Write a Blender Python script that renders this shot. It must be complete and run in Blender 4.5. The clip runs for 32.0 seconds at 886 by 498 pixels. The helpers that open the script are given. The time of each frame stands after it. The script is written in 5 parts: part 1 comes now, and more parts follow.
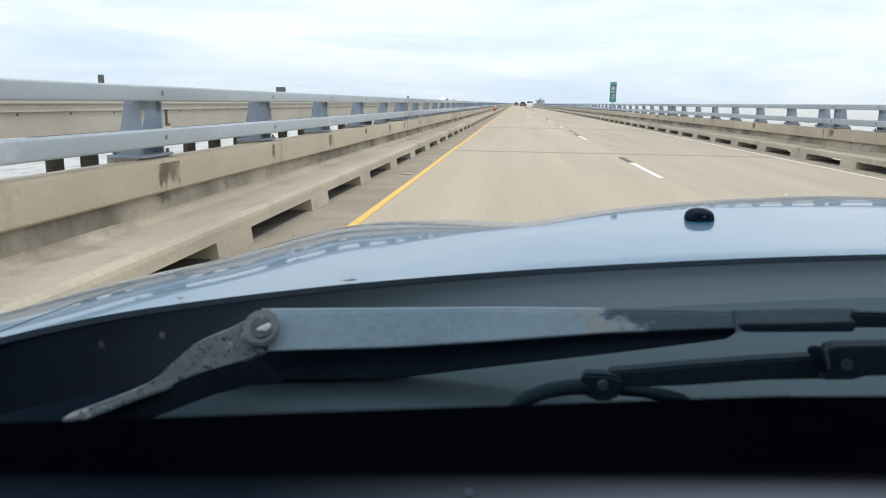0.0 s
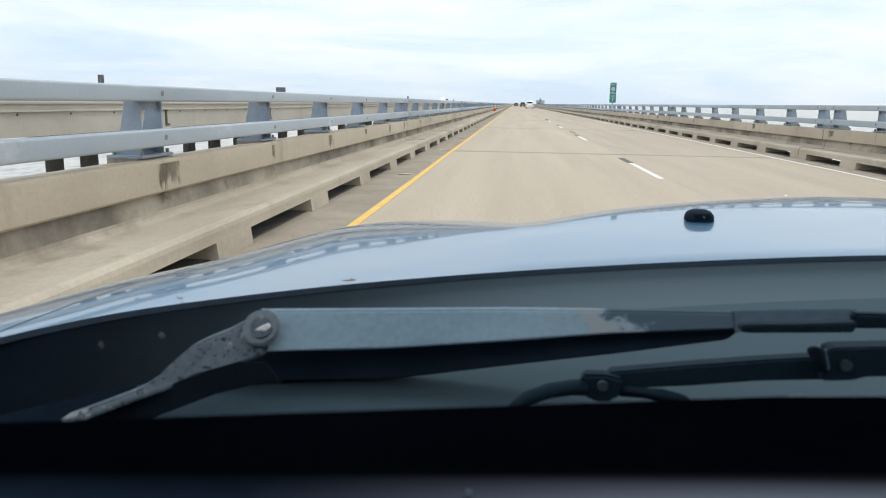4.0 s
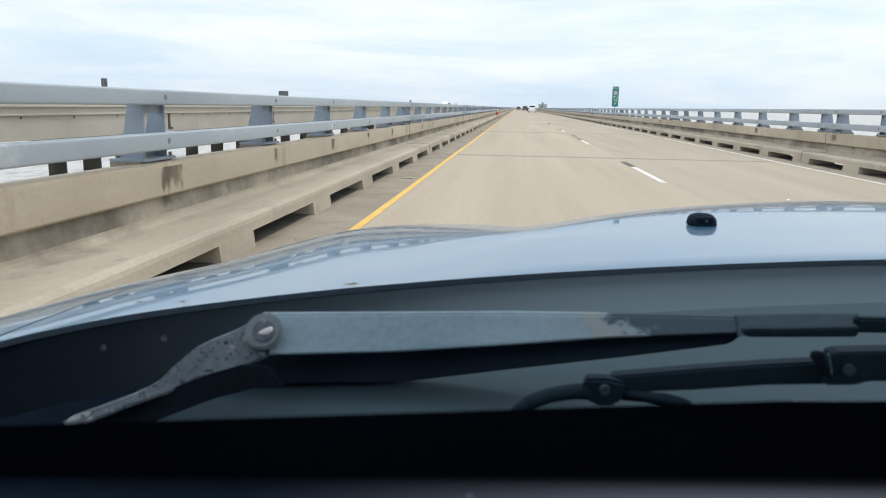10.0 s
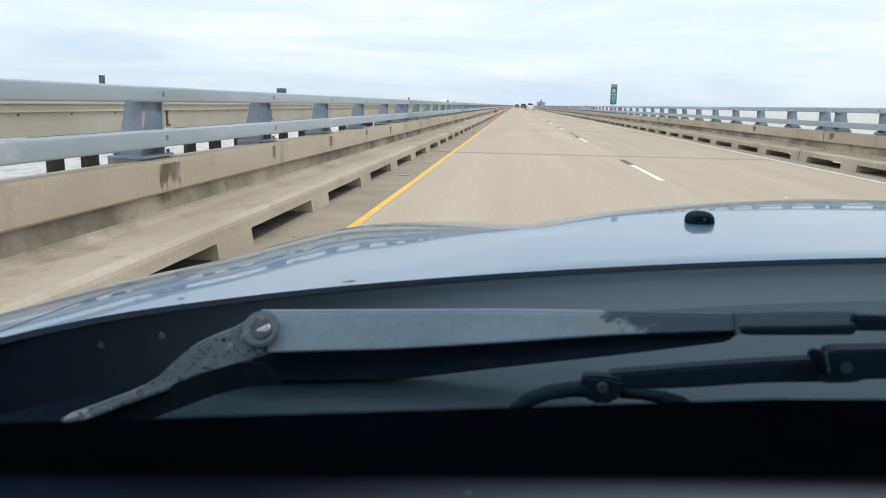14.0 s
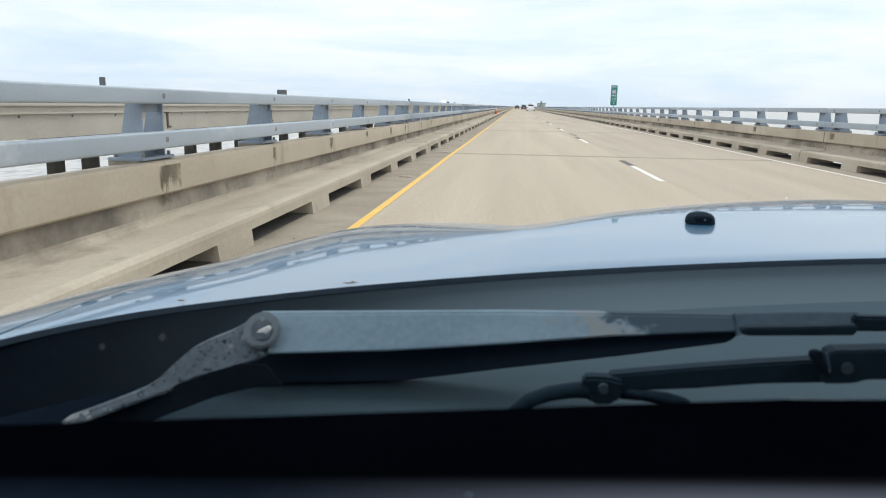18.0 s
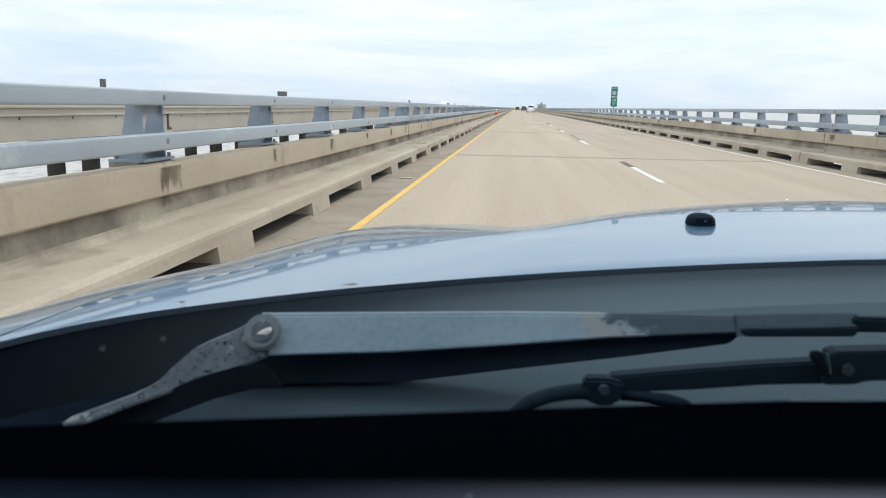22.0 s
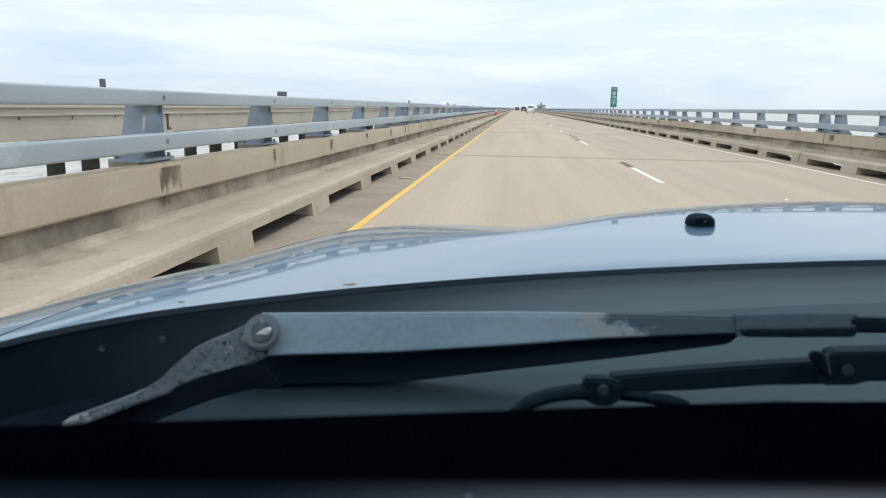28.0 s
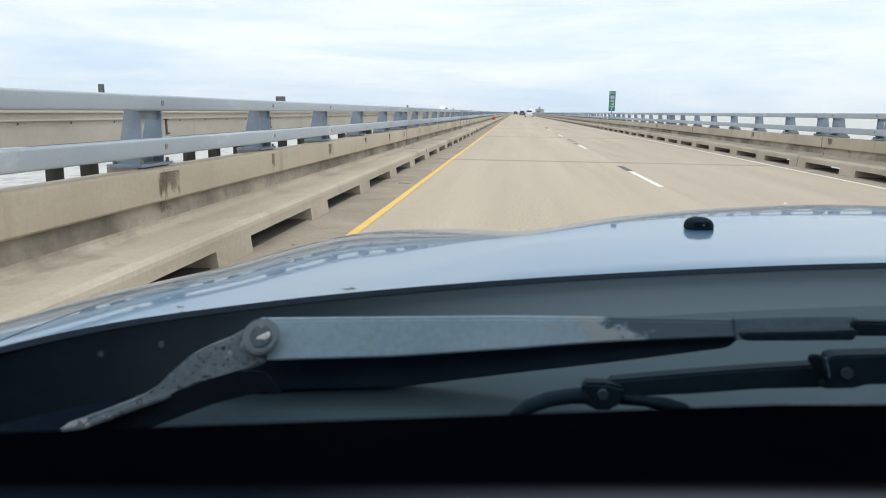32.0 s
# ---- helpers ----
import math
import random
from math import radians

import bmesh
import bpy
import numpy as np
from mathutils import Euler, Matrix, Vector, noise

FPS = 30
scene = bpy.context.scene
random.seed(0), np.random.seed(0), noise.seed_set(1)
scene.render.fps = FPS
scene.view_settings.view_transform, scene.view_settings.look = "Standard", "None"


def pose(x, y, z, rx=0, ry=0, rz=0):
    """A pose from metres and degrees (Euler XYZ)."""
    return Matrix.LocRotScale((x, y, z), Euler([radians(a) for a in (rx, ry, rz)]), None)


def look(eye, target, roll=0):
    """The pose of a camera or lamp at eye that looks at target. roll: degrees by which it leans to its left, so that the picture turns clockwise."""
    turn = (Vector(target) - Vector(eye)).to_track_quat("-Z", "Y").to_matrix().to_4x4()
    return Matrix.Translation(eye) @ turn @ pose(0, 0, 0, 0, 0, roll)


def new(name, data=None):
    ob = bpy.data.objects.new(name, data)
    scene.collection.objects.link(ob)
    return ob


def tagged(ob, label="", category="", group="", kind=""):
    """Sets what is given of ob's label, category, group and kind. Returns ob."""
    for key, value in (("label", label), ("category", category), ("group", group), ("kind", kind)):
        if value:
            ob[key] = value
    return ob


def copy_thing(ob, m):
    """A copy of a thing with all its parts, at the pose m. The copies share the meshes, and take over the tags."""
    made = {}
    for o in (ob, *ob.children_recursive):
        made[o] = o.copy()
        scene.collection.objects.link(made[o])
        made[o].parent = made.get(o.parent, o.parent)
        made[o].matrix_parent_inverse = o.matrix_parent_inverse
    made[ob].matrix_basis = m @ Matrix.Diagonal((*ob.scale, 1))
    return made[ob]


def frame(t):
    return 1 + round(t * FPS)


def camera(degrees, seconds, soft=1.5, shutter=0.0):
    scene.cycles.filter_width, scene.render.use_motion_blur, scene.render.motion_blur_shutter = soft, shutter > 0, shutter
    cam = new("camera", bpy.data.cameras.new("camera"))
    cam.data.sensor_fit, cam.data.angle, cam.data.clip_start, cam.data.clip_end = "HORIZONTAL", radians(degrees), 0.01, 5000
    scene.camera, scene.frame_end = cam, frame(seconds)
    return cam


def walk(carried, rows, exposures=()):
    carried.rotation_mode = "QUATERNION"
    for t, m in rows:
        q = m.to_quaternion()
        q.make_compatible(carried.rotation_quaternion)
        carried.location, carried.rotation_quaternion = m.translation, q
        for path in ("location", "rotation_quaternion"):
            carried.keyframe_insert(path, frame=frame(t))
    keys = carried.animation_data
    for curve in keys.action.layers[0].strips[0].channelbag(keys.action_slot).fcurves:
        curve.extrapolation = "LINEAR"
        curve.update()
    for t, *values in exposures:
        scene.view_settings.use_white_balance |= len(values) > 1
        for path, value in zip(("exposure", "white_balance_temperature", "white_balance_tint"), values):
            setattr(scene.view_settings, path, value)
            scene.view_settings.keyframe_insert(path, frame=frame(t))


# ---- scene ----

# ---------------------------------------------------------------- camera
# The camera lies on the dashboard behind the windscreen and shakes a little with the ride.
EYE = 1.10
PITCH, LEAN, YAW = -10.91, -0.97, 5.572
cam = camera(62.0, 32.0, soft=1.05)
# focus far down the road; a small aperture leaves the dashboard and wipers a little soft
cam.data.dof.use_dof, cam.data.dof.focus_distance, cam.data.dof.aperture_fstop = True, 14.0, 22.0
# seconds, and degrees of yaw, pitch and lean added to the resting pose
PATH = [
    (0.0, -0.07, -0.35, 0.10), (0.5, 0.00, -0.29, 0.05), (1.0, -0.13, -0.09, 0.10), (1.5, -0.09, -0.13, -0.00),
    (2.0, 0.00, -0.31, -0.00), (2.5, -0.13, -0.09, 0.10), (3.0, 0.04, -0.57, -0.00), (3.5, -0.11, -0.42, 0.05),
    (5.5, 0.11, -0.18, -0.00), (6.0, -0.09, 0.00, -0.00), (6.5, -0.29, -0.02, 0.05), (7.0, 0.02, -0.22, 0.10),
    (7.5, -0.04, -0.35, -0.10), (8.0, 0.00, -0.40, -0.00), (8.5, 0.02, -0.53, -0.00), (9.0, 0.11, -0.55, 0.05),
    (9.5, 0.22, -0.33, -0.14), (10.0, 0.11, -0.04, -0.00), (10.5, 0.18, -0.22, 0.10), (11.0, 0.11, -0.02, -0.05),
    (11.5, -0.09, 0.00, -0.00), (12.0, 0.04, -0.09, -0.10), (12.5, 0.04, -0.29, -0.05), (13.0, -0.02, -0.18, -0.00),
    (13.5, -0.07, -0.13, -0.00), (14.0, -0.02, -0.22, -0.10), (14.5, -0.09, -0.29, 0.05), (16.5, -0.09, -0.02, 0.05),
    (17.0, -0.13, 0.00, -0.00), (17.5, -0.09, 0.07, -0.05), (18.0, 0.00, -0.13, -0.00), (18.5, -0.02, -0.18, -0.00),
    (19.0, -0.07, -0.13, -0.00), (19.5, -0.04, -0.33, -0.05), (20.0, -0.11, -0.31, -0.00), (20.5, 0.04, -0.26, -0.00),
    (21.0, 0.02, -0.29, -0.05), (21.5, 0.00, -0.13, -0.00), (22.0, 0.02, -0.02, 0.05), (22.5, -0.07, 0.04, -0.10),
    (23.0, -0.02, -0.02, 0.05), (23.5, 0.13, -0.07, 0.05), (24.0, -0.02, 0.02, -0.05), (24.5, -0.04, 0.09, -0.00),
    (25.0, -0.15, 0.48, 0.10), (25.5, -0.07, 0.02, -0.05), (27.5, -0.02, -0.02, 0.05), (28.0, 0.00, 0.00, -0.00),
    (28.5, -0.07, 0.13, -0.00), (29.0, -0.13, 0.42, 0.14), (29.5, -0.18, 0.15, 0.14), (30.0, -0.18, 0.50, 0.05),
    (30.5, -0.11, 0.50, 0.05), (31.0, -0.18, 0.48, 0.10), (31.5, -0.02, 0.11, 0.05), (32.0, -0.11, 0.33, 0.14),
]

walk(cam, [(t, pose(0, 0, EYE, 90 + PITCH + p, LEAN + r, YAW + y)) for t, y, p, r in PATH],
     exposures=[(0.0, 0.05), (1.0, 0.13), (2.0, 0.16), (3.0, 0.03), (6.0, 0.10), (8.0, 0.08), (9.0, 0.02), (10.0, 0.02), (11.0, 0.07), (12.0, 0.03), (13.0, 0.05),
                (14.0, 0.0), (18.0, 0.05), (21.0, 0.04), (24.0, 0.04), (28.0, 0.0), (32.0, 0.0)])

# ---------------------------------------------------------------- sky and sun
world = bpy.data.worlds.new("overcast_sky")
scene.world = world
world.use_nodes = True
wt = world.node_tree
wt.nodes.clear()


def wn(kind, **values):
    n = wt.nodes.new(kind)
    for k, v in values.items():
        n.inputs[k].default_value = v
    return n


w_out = wn("ShaderNodeOutputWorld")
w_bg = wn("ShaderNodeBackground", Strength=1.0)
w_sky = wt.nodes.new("ShaderNodeTexSky")
w_sky.sky_type = "NISHITA"
w_sky.sun_disc = False
w_sky.sun_elevation, w_sky.sun_rotation = radians(52), radians(200)
w_tc = wn("ShaderNodeTexCoord")
w_sep = wn("ShaderNodeSeparateXYZ")
wt.links.new(w_tc.outputs["Generated"], w_sep.inputs[0])
w_map = wn("ShaderNodeMapping", Scale=(2.2, 2.2, 15.0))
wt.links.new(w_tc.outputs["Generated"], w_map.inputs["Vector"])
w_noise = wn("ShaderNodeTexNoise", Scale=1.7, Detail=7.0, Roughness=0.58, Distortion=0.35)
wt.links.new(w_map.outputs[0], w_noise.inputs["Vector"])
w_ramp = wn("ShaderNodeValToRGB")
w_ramp.color_ramp.elements[0].position = 0.30
w_ramp.color_ramp.elements[0].color = (0.670, 0.793, 0.95, 1)
w_ramp.color_ramp.elements[1].position = 0.66
w_ramp.color_ramp.elements[1].color = (0.960, 0.975, 1.0, 1)
w_lift = wn("ShaderNodeMapRange")
w_lift.inputs["From Min"].default_value, w_lift.inputs["From Max"].default_value = 0.0, 0.20
w_lift.inputs["To Min"].default_value, w_lift.inputs["To Max"].default_value = -0.13, 0.25
wt.links.new(w_sep.outputs["Z"], w_lift.inputs["Value"])
w_sum = wn("ShaderNodeMath")
w_sum.operation = "ADD"
wt.links.new(w_noise.outputs["Fac"], w_sum.inputs[0])
wt.links.new(w_lift.outputs[0], w_sum.inputs[1])
wt.links.new(w_sum.outputs[0], w_ramp.inputs[0])
# the overcast dome brightens towards the zenith
w_up = wn("ShaderNodeMapRange")
w_up.inputs["From Min"].default_value, w_up.inputs["From Max"].default_value = 0.0, 1.0
w_up.inputs["To Min"].default_value, w_up.inputs["To Max"].default_value = 0.905, 1.50
wt.links.new(w_sep.outputs["Z"], w_up.inputs["Value"])
w_mul = wn("ShaderNodeVectorMath")
w_mul.operation = "SCALE"
wt.links.new(w_ramp.outputs[0], w_mul.inputs[0])
wt.links.new(w_up.outputs[0], w_mul.inputs["Scale"])
w_dim = wn("ShaderNodeVectorMath")
w_dim.operation = "SCALE"
w_dim.inputs["Scale"].default_value = 0.02
wt.links.new(w_sky.outputs[0], w_dim.inputs[0])
w_add = wn("ShaderNodeVectorMath")
w_add.operation = "ADD"
wt.links.new(w_mul.outputs[0], w_add.inputs[0])
wt.links.new(w_dim.outputs[0], w_add.inputs[1])
wt.links.new(w_add.outputs[0], w_bg.inputs["Color"])
wt.links.new(w_bg.outputs[0], w_out.inputs[0])

sun = new("sun", bpy.data.lights.new("sun", "SUN"))
sun.data.energy, sun.data.angle, sun.data.color = 0.9, radians(14), (1.0, 0.94, 0.84)
sun.matrix_world = look((0, 0, 80), (-34, -34, 0))

# ---------------------------------------------------------------- materials


def ramp_pair(nt, fac, c0, c1, p0=0.3, p1=0.7):
    r = nt.nodes.new("ShaderNodeValToRGB")
    r.color_ramp.elements[0].position, r.color_ramp.elements[1].position = p0, p1
    r.color_ramp.elements[0].color, r.color_ramp.elements[1].color = (*c0, 1), (*c1, 1)
    nt.links.new(fac, r.inputs[0])
    return r.outputs[0]


def mixc(nt, fac, a, b, mode="MIX"):
    m = nt.nodes.new("ShaderNodeMix")
    m.data_type, m.blend_type = "RGBA", mode
    if isinstance(fac, float):
        m.inputs[0].default_value = fac
    else:
        nt.links.new(fac, m.inputs[0])
    for i, c in ((6, a), (7, b)):
        if isinstance(c, tuple):
            m.inputs[i].default_value = (*c, 1)
        else:
            nt.links.new(c, m.inputs[i])
    return m.outputs[2]


def noise_of(nt, scale, detail=5, rough=0.6, stretch=None):
    tc = nt.nodes.new("ShaderNodeNewGeometry")
    vec = tc.outputs["Position"]
    if stretch:
        mp = nt.nodes.new("ShaderNodeMapping")
        mp.inputs["Scale"].default_value = stretch
        nt.links.new(vec, mp.inputs["Vector"])
        vec = mp.outputs[0]
    n = nt.nodes.new("ShaderNodeTexNoise")
    n.inputs["Scale"].default_value, n.inputs["Detail"].default_value, n.inputs["Roughness"].default_value = scale, detail, rough
    nt.links.new(vec, n.inputs["Vector"])
    return n.outputs["Fac"]


def mat(name, dark, light, rough=0.8, metal=0.0, coarse=0.8, fine=40.0, stretch=None, bump=0.15, spread=(0.3, 0.7), grain=0.35, stain=None,
        coat=0.0, varied=0.0, spec=0.5):
    """A surface with slow colour change between dark and light, fine grain, relief and, if given, stains (colour, scale, stretch, low, high)."""
    m = bpy.data.materials.new(name)
    m.use_nodes = True
    nt = m.node_tree
    b = nt.nodes["Principled BSDF"]
    c = ramp_pair(nt, noise_of(nt, coarse, 6, 0.6, stretch), dark, light, *spread)
    g = noise_of(nt, fine, 4, 0.7)
    c = mixc(nt, grain, c, ramp_pair(nt, g, (0.25, 0.25, 0.25), (0.75, 0.75, 0.75)), "OVERLAY")
    if stain:
        s = noise_of(nt, stain[1], 5, 0.65, stain[2])
        f = ramp_pair(nt, s, (0, 0, 0), (1, 1, 1), stain[3], stain[4])
        c = mixc(nt, f, c, stain[0])
    if varied:
        oi = nt.nodes.new("ShaderNodeObjectInfo")
        mr = nt.nodes.new("ShaderNodeMapRange")
        mr.inputs["To Min"].default_value, mr.inputs["To Max"].default_value = 1 - varied, 1 + varied
        nt.links.new(oi.outputs["Random"], mr.inputs["Value"])
        sc = nt.nodes.new("ShaderNodeVectorMath")
        sc.operation = "SCALE"
        nt.links.new(c, sc.inputs[0])
        nt.links.new(mr.outputs[0], sc.inputs["Scale"])
        c = sc.outputs[0]
    nt.links.new(c, b.inputs["Base Color"])
    b.inputs["Roughness"].default_value, b.inputs["Metallic"].default_value = rough, metal
    b.inputs["Specular IOR Level"].default_value = spec
    if coat:
        b.inputs["Coat Weight"].default_value, b.inputs["Coat Roughness"].default_value = coat, 0.03
    if bump:
        bp = nt.nodes.new("ShaderNodeBump")
        bp.inputs["Strength"].default_value, bp.inputs["Distance"].default_value = bump, 0.004
        nt.links.new(g, bp.inputs["Height"])
        nt.links.new(bp.outputs[0], b.inputs["Normal"])
    return m


M_ROAD = mat("worn_road_concrete", (0.340, 0.282, 0.207), (0.430, 0.362, 0.271), 0.75, coarse=0.7, fine=30, stretch=(1.8, 0.07, 1), bump=0.4, grain=0.5,
             stain=((0.33, 0.29, 0.23), 0.7, (1.2, 0.10, 1), 0.60, 0.78), varied=0.02)
M_ROADGREY = mat("greyer_road_concrete", (0.316, 0.264, 0.197), (0.400, 0.339, 0.258), 0.75, coarse=0.7, fine=30, stretch=(1.8, 0.07, 1), bump=0.4, grain=0.5,
                 stain=((0.25, 0.22, 0.18), 0.7, (1.2, 0.10, 1), 0.60, 0.78), varied=0.02)
M_SHOULDER = mat("dirty_shoulder_concrete", (0.220, 0.187, 0.142), (0.335, 0.287, 0.220), 0.9, coarse=1.6, fine=45, bump=0.5, grain=0.5)
M_CURB = mat("weathered_curb_concrete", (0.325, 0.280, 0.216), (0.485, 0.428, 0.342), 0.9, coarse=0.9, fine=30, stretch=(1, 0.5, 1), bump=0.15, grain=0.18,
             stain=((0.21, 0.18, 0.14), 1.7, (1, 0.5, 0.5), 0.57, 0.78), varied=0.04)
M_BEAM = mat("tan_beam_concrete", (0.345, 0.295, 0.220), (0.490, 0.428, 0.340), 0.85, coarse=0.7, fine=28, stretch=(1, 0.5, 1.4), bump=0.10, grain=0.14,
             stain=((0.25, 0.205, 0.145), 2.0, (1, 1.0, 0.25), 0.58, 0.80), varied=0.04)
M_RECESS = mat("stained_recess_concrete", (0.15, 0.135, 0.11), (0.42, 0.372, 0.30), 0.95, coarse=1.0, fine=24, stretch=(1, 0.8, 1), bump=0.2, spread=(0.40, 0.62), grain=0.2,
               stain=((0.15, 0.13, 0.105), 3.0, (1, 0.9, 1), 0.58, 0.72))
M_JOINT = mat("dark_joint_filler", (0.05, 0.047, 0.042), (0.10, 0.09, 0.08), 0.95, coarse=5)
M_STAIN = mat("dark_run_off_stain", (0.13, 0.11, 0.08), (0.24, 0.20, 0.15), 0.9, coarse=6, fine=40, bump=0.2)
M_SILTSHADE = mat("slot_silt_and_shade", (0.045, 0.042, 0.038), (0.11, 0.10, 0.086), 0.95, coarse=4, fine=40, bump=0.5)
M_RUST = mat("rusty_brown_steel", (0.07, 0.055, 0.04), (0.13, 0.10, 0.07), 0.85, 0.1, coarse=4)
M_RAIL = mat("galvanised_rail_steel", (0.335, 0.385, 0.43), (0.435, 0.49, 0.535), 0.55, 0.12, coarse=1.5, fine=60, stretch=(1, 0.3, 1), bump=0.03, grain=0.10,
             stain=((0.52, 0.565, 0.60), 2.2, (1, 0.7, 1), 0.60, 0.72))
M_POST = mat("blue_grey_post_steel", (0.215, 0.265, 0.325), (0.32, 0.375, 0.44), 0.6, 0.1, coarse=3, fine=50, bump=0.04, grain=0.12, varied=0.10,
             stain=((0.24, 0.25, 0.26), 4, (1, 1, 0.4), 0.62, 0.8))
M_BOLT = mat("dull_bolt_steel", (0.16, 0.16, 0.16), (0.30, 0.29, 0.28), 0.5, 0.6, coarse=20)
M_YELLOW = mat("worn_yellow_paint", (0.66, 0.40, 0.075), (0.77, 0.49, 0.11), 0.7, coarse=3, fine=50, bump=0.2, stain=((0.50, 0.37, 0.13), 3.5, (1, 0.4, 1), 0.62, 0.8))
M_WHITE = mat("worn_white_paint", (0.60, 0.58, 0.53), (0.74, 0.72, 0.66), 0.7, coarse=3, fine=50, bump=0.2, stain=((0.52, 0.48, 0.41), 4, (1, 0.4, 1), 0.60, 0.8))
M_BLACKMARK = mat("black_contrast_paint", (0.06, 0.058, 0.055), (0.13, 0.12, 0.105), 0.85, coarse=4)
M_MARKER = mat("grubby_marker_pad", (0.36, 0.30, 0.22), (0.56, 0.50, 0.40), 0.7, coarse=8)
M_FARCONC = mat("pale_span_concrete", (0.385, 0.348, 0.290), (0.485, 0.447, 0.380), 0.9, coarse=0.35, fine=9, stretch=(1, 0.6, 1.5), bump=0.0, grain=0.12,
                stain=((0.33, 0.285, 0.22), 0.8, (1, 1, 0.25), 0.60, 0.85))
M_PILE = mat("dark_pile_concrete", (0.10, 0.095, 0.085), (0.19, 0.18, 0.16), 0.9, coarse=0.8, fine=12, bump=0.2)
M_ORANGE = mat("orange_cone_plastic", (0.80, 0.10, 0.02), (0.90, 0.14, 0.03), 0.5, coarse=4, grain=0.15)
M_REFLECT = mat("white_cone_sleeve", (0.74, 0.76, 0.80), (0.85, 0.86, 0.88), 0.45, coarse=6, grain=0.1)
M_GREEN = mat("green_sign_sheet", (0.006, 0.17, 0.135), (0.012, 0.21, 0.165), 0.45, coarse=2, grain=0.1)
M_SIGNWHITE = mat("white_sign_sheet", (0.78, 0.80, 0.80), (0.84, 0.85, 0.85), 0.5, coarse=4, grain=0.1)
M_SIGNGREY = mat("lilac_grey_sign_disc", (0.42, 0.40, 0.52), (0.50, 0.48, 0.58), 0.5, coarse=4, grain=0.1)
M_SIGNBACK = mat("dull_sign_metal", (0.10, 0.105, 0.11), (0.17, 0.175, 0.18), 0.6, 0.4, coarse=3)
M_POLE = mat("grey_pole_steel", (0.12, 0.145, 0.165), (0.19, 0.215, 0.24), 0.55, 0.3, coarse=2)
M_HOUSE = mat("beige_hut_wall", (0.42, 0.39, 0.34), (0.52, 0.49, 0.43), 0.85, coarse=0.6)
M_ROOF = mat("grey_hut_roof", (0.20, 0.20, 0.20), (0.27, 0.27, 0.27), 0.8, coarse=0.6)


def soaked(m, streak):
    """A stain that thins out in streaks towards its foot and its sides; see-through where the surface below stays dry."""
    nt = m.node_tree
    b = nt.nodes["Principled BSDF"]
    sep = nt.nodes.new("ShaderNodeSeparateXYZ")
    nt.links.new(nt.nodes.new("ShaderNodeTexCoord").outputs["Generated"], sep.inputs[0])

    def calc(op, *args):
        n = nt.nodes.new("ShaderNodeMath")
        n.operation = op
        for k, a in enumerate(args):
            if isinstance(a, (int, float)):
                n.inputs[k].default_value = a
            else:
                nt.links.new(a, n.inputs[k])
        return n.outputs[0]

    mid = calc("MULTIPLY", calc("ABSOLUTE", calc("SUBTRACT", sep.outputs["Y"], 0.5)), 2.0)
    inside = calc("MINIMUM", calc("MULTIPLY", calc("SUBTRACT", 1.0, mid), 0.75), calc("MULTIPLY_ADD", sep.outputs["Z"], 0.8, 0.12))
    wet = calc("ADD", inside, calc("MULTIPLY", noise_of(nt, streak, 5, 0.65, (1, 1, 0.30)), 1.0))
    clear = nt.nodes.new("ShaderNodeBsdfTransparent")
    mx = nt.nodes.new("ShaderNodeMixShader")
    nt.links.new(calc("MULTIPLY", ramp_pair(nt, wet, (0, 0, 0), (1, 1, 1), 0.76, 1.16), 0.62), mx.inputs[0])
    nt.links.new(clear.outputs[0], mx.inputs[1])
    nt.links.new(b.outputs[0], mx.inputs[2])
    nt.links.new(mx.outputs[0], nt.nodes["Material Output"].inputs[0])


soaked(M_STAIN, 14)


def car_paint(name, base, rough=0.25, coat=1.0, metal=0.5):
    m = mat(name, tuple(c * 0.92 for c in base), tuple(c * 1.06 for c in base), rough, metal, coarse=2.5, fine=900, bump=0.0, grain=0.12, coat=coat)
    return m


M_HOOD = car_paint("blue_grey_car_paint", (0.013, 0.111, 0.214), 0.40, 0.76, 0.40)
M_CARWHITE = car_paint("white_car_paint", (0.78, 0.79, 0.80), 0.4, 1.0, 0.0)
M_CARDARK = car_paint("dark_car_paint", (0.04, 0.045, 0.05), 0.4, 1.0, 0.2)
M_RUBBER = mat("black_rubber", (0.016, 0.027, 0.042), (0.026, 0.040, 0.060), 0.7, coarse=12, grain=0.2, bump=0.1, spec=0.05)
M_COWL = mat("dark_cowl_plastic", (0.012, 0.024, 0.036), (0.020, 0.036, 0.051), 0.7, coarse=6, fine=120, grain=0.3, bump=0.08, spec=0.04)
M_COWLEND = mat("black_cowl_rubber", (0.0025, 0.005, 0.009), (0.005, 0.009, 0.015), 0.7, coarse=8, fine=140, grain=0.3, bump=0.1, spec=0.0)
# hem and firewall: the shadow gap below the bonnet's edge is put into this colour
M_HEM = mat("shade_toned_bonnet_hem", (0.036, 0.053, 0.072), (0.050, 0.070, 0.092), 0.7, coarse=8, fine=140, grain=0.25, bump=0.05, spec=0.05)
M_STRIP = mat("graded_cowl_strip", (0.0016, 0.0038, 0.0070), (0.0032, 0.0066, 0.0114), 0.8, coarse=5, fine=160, grain=0.25, bump=0.06, spec=0.05)


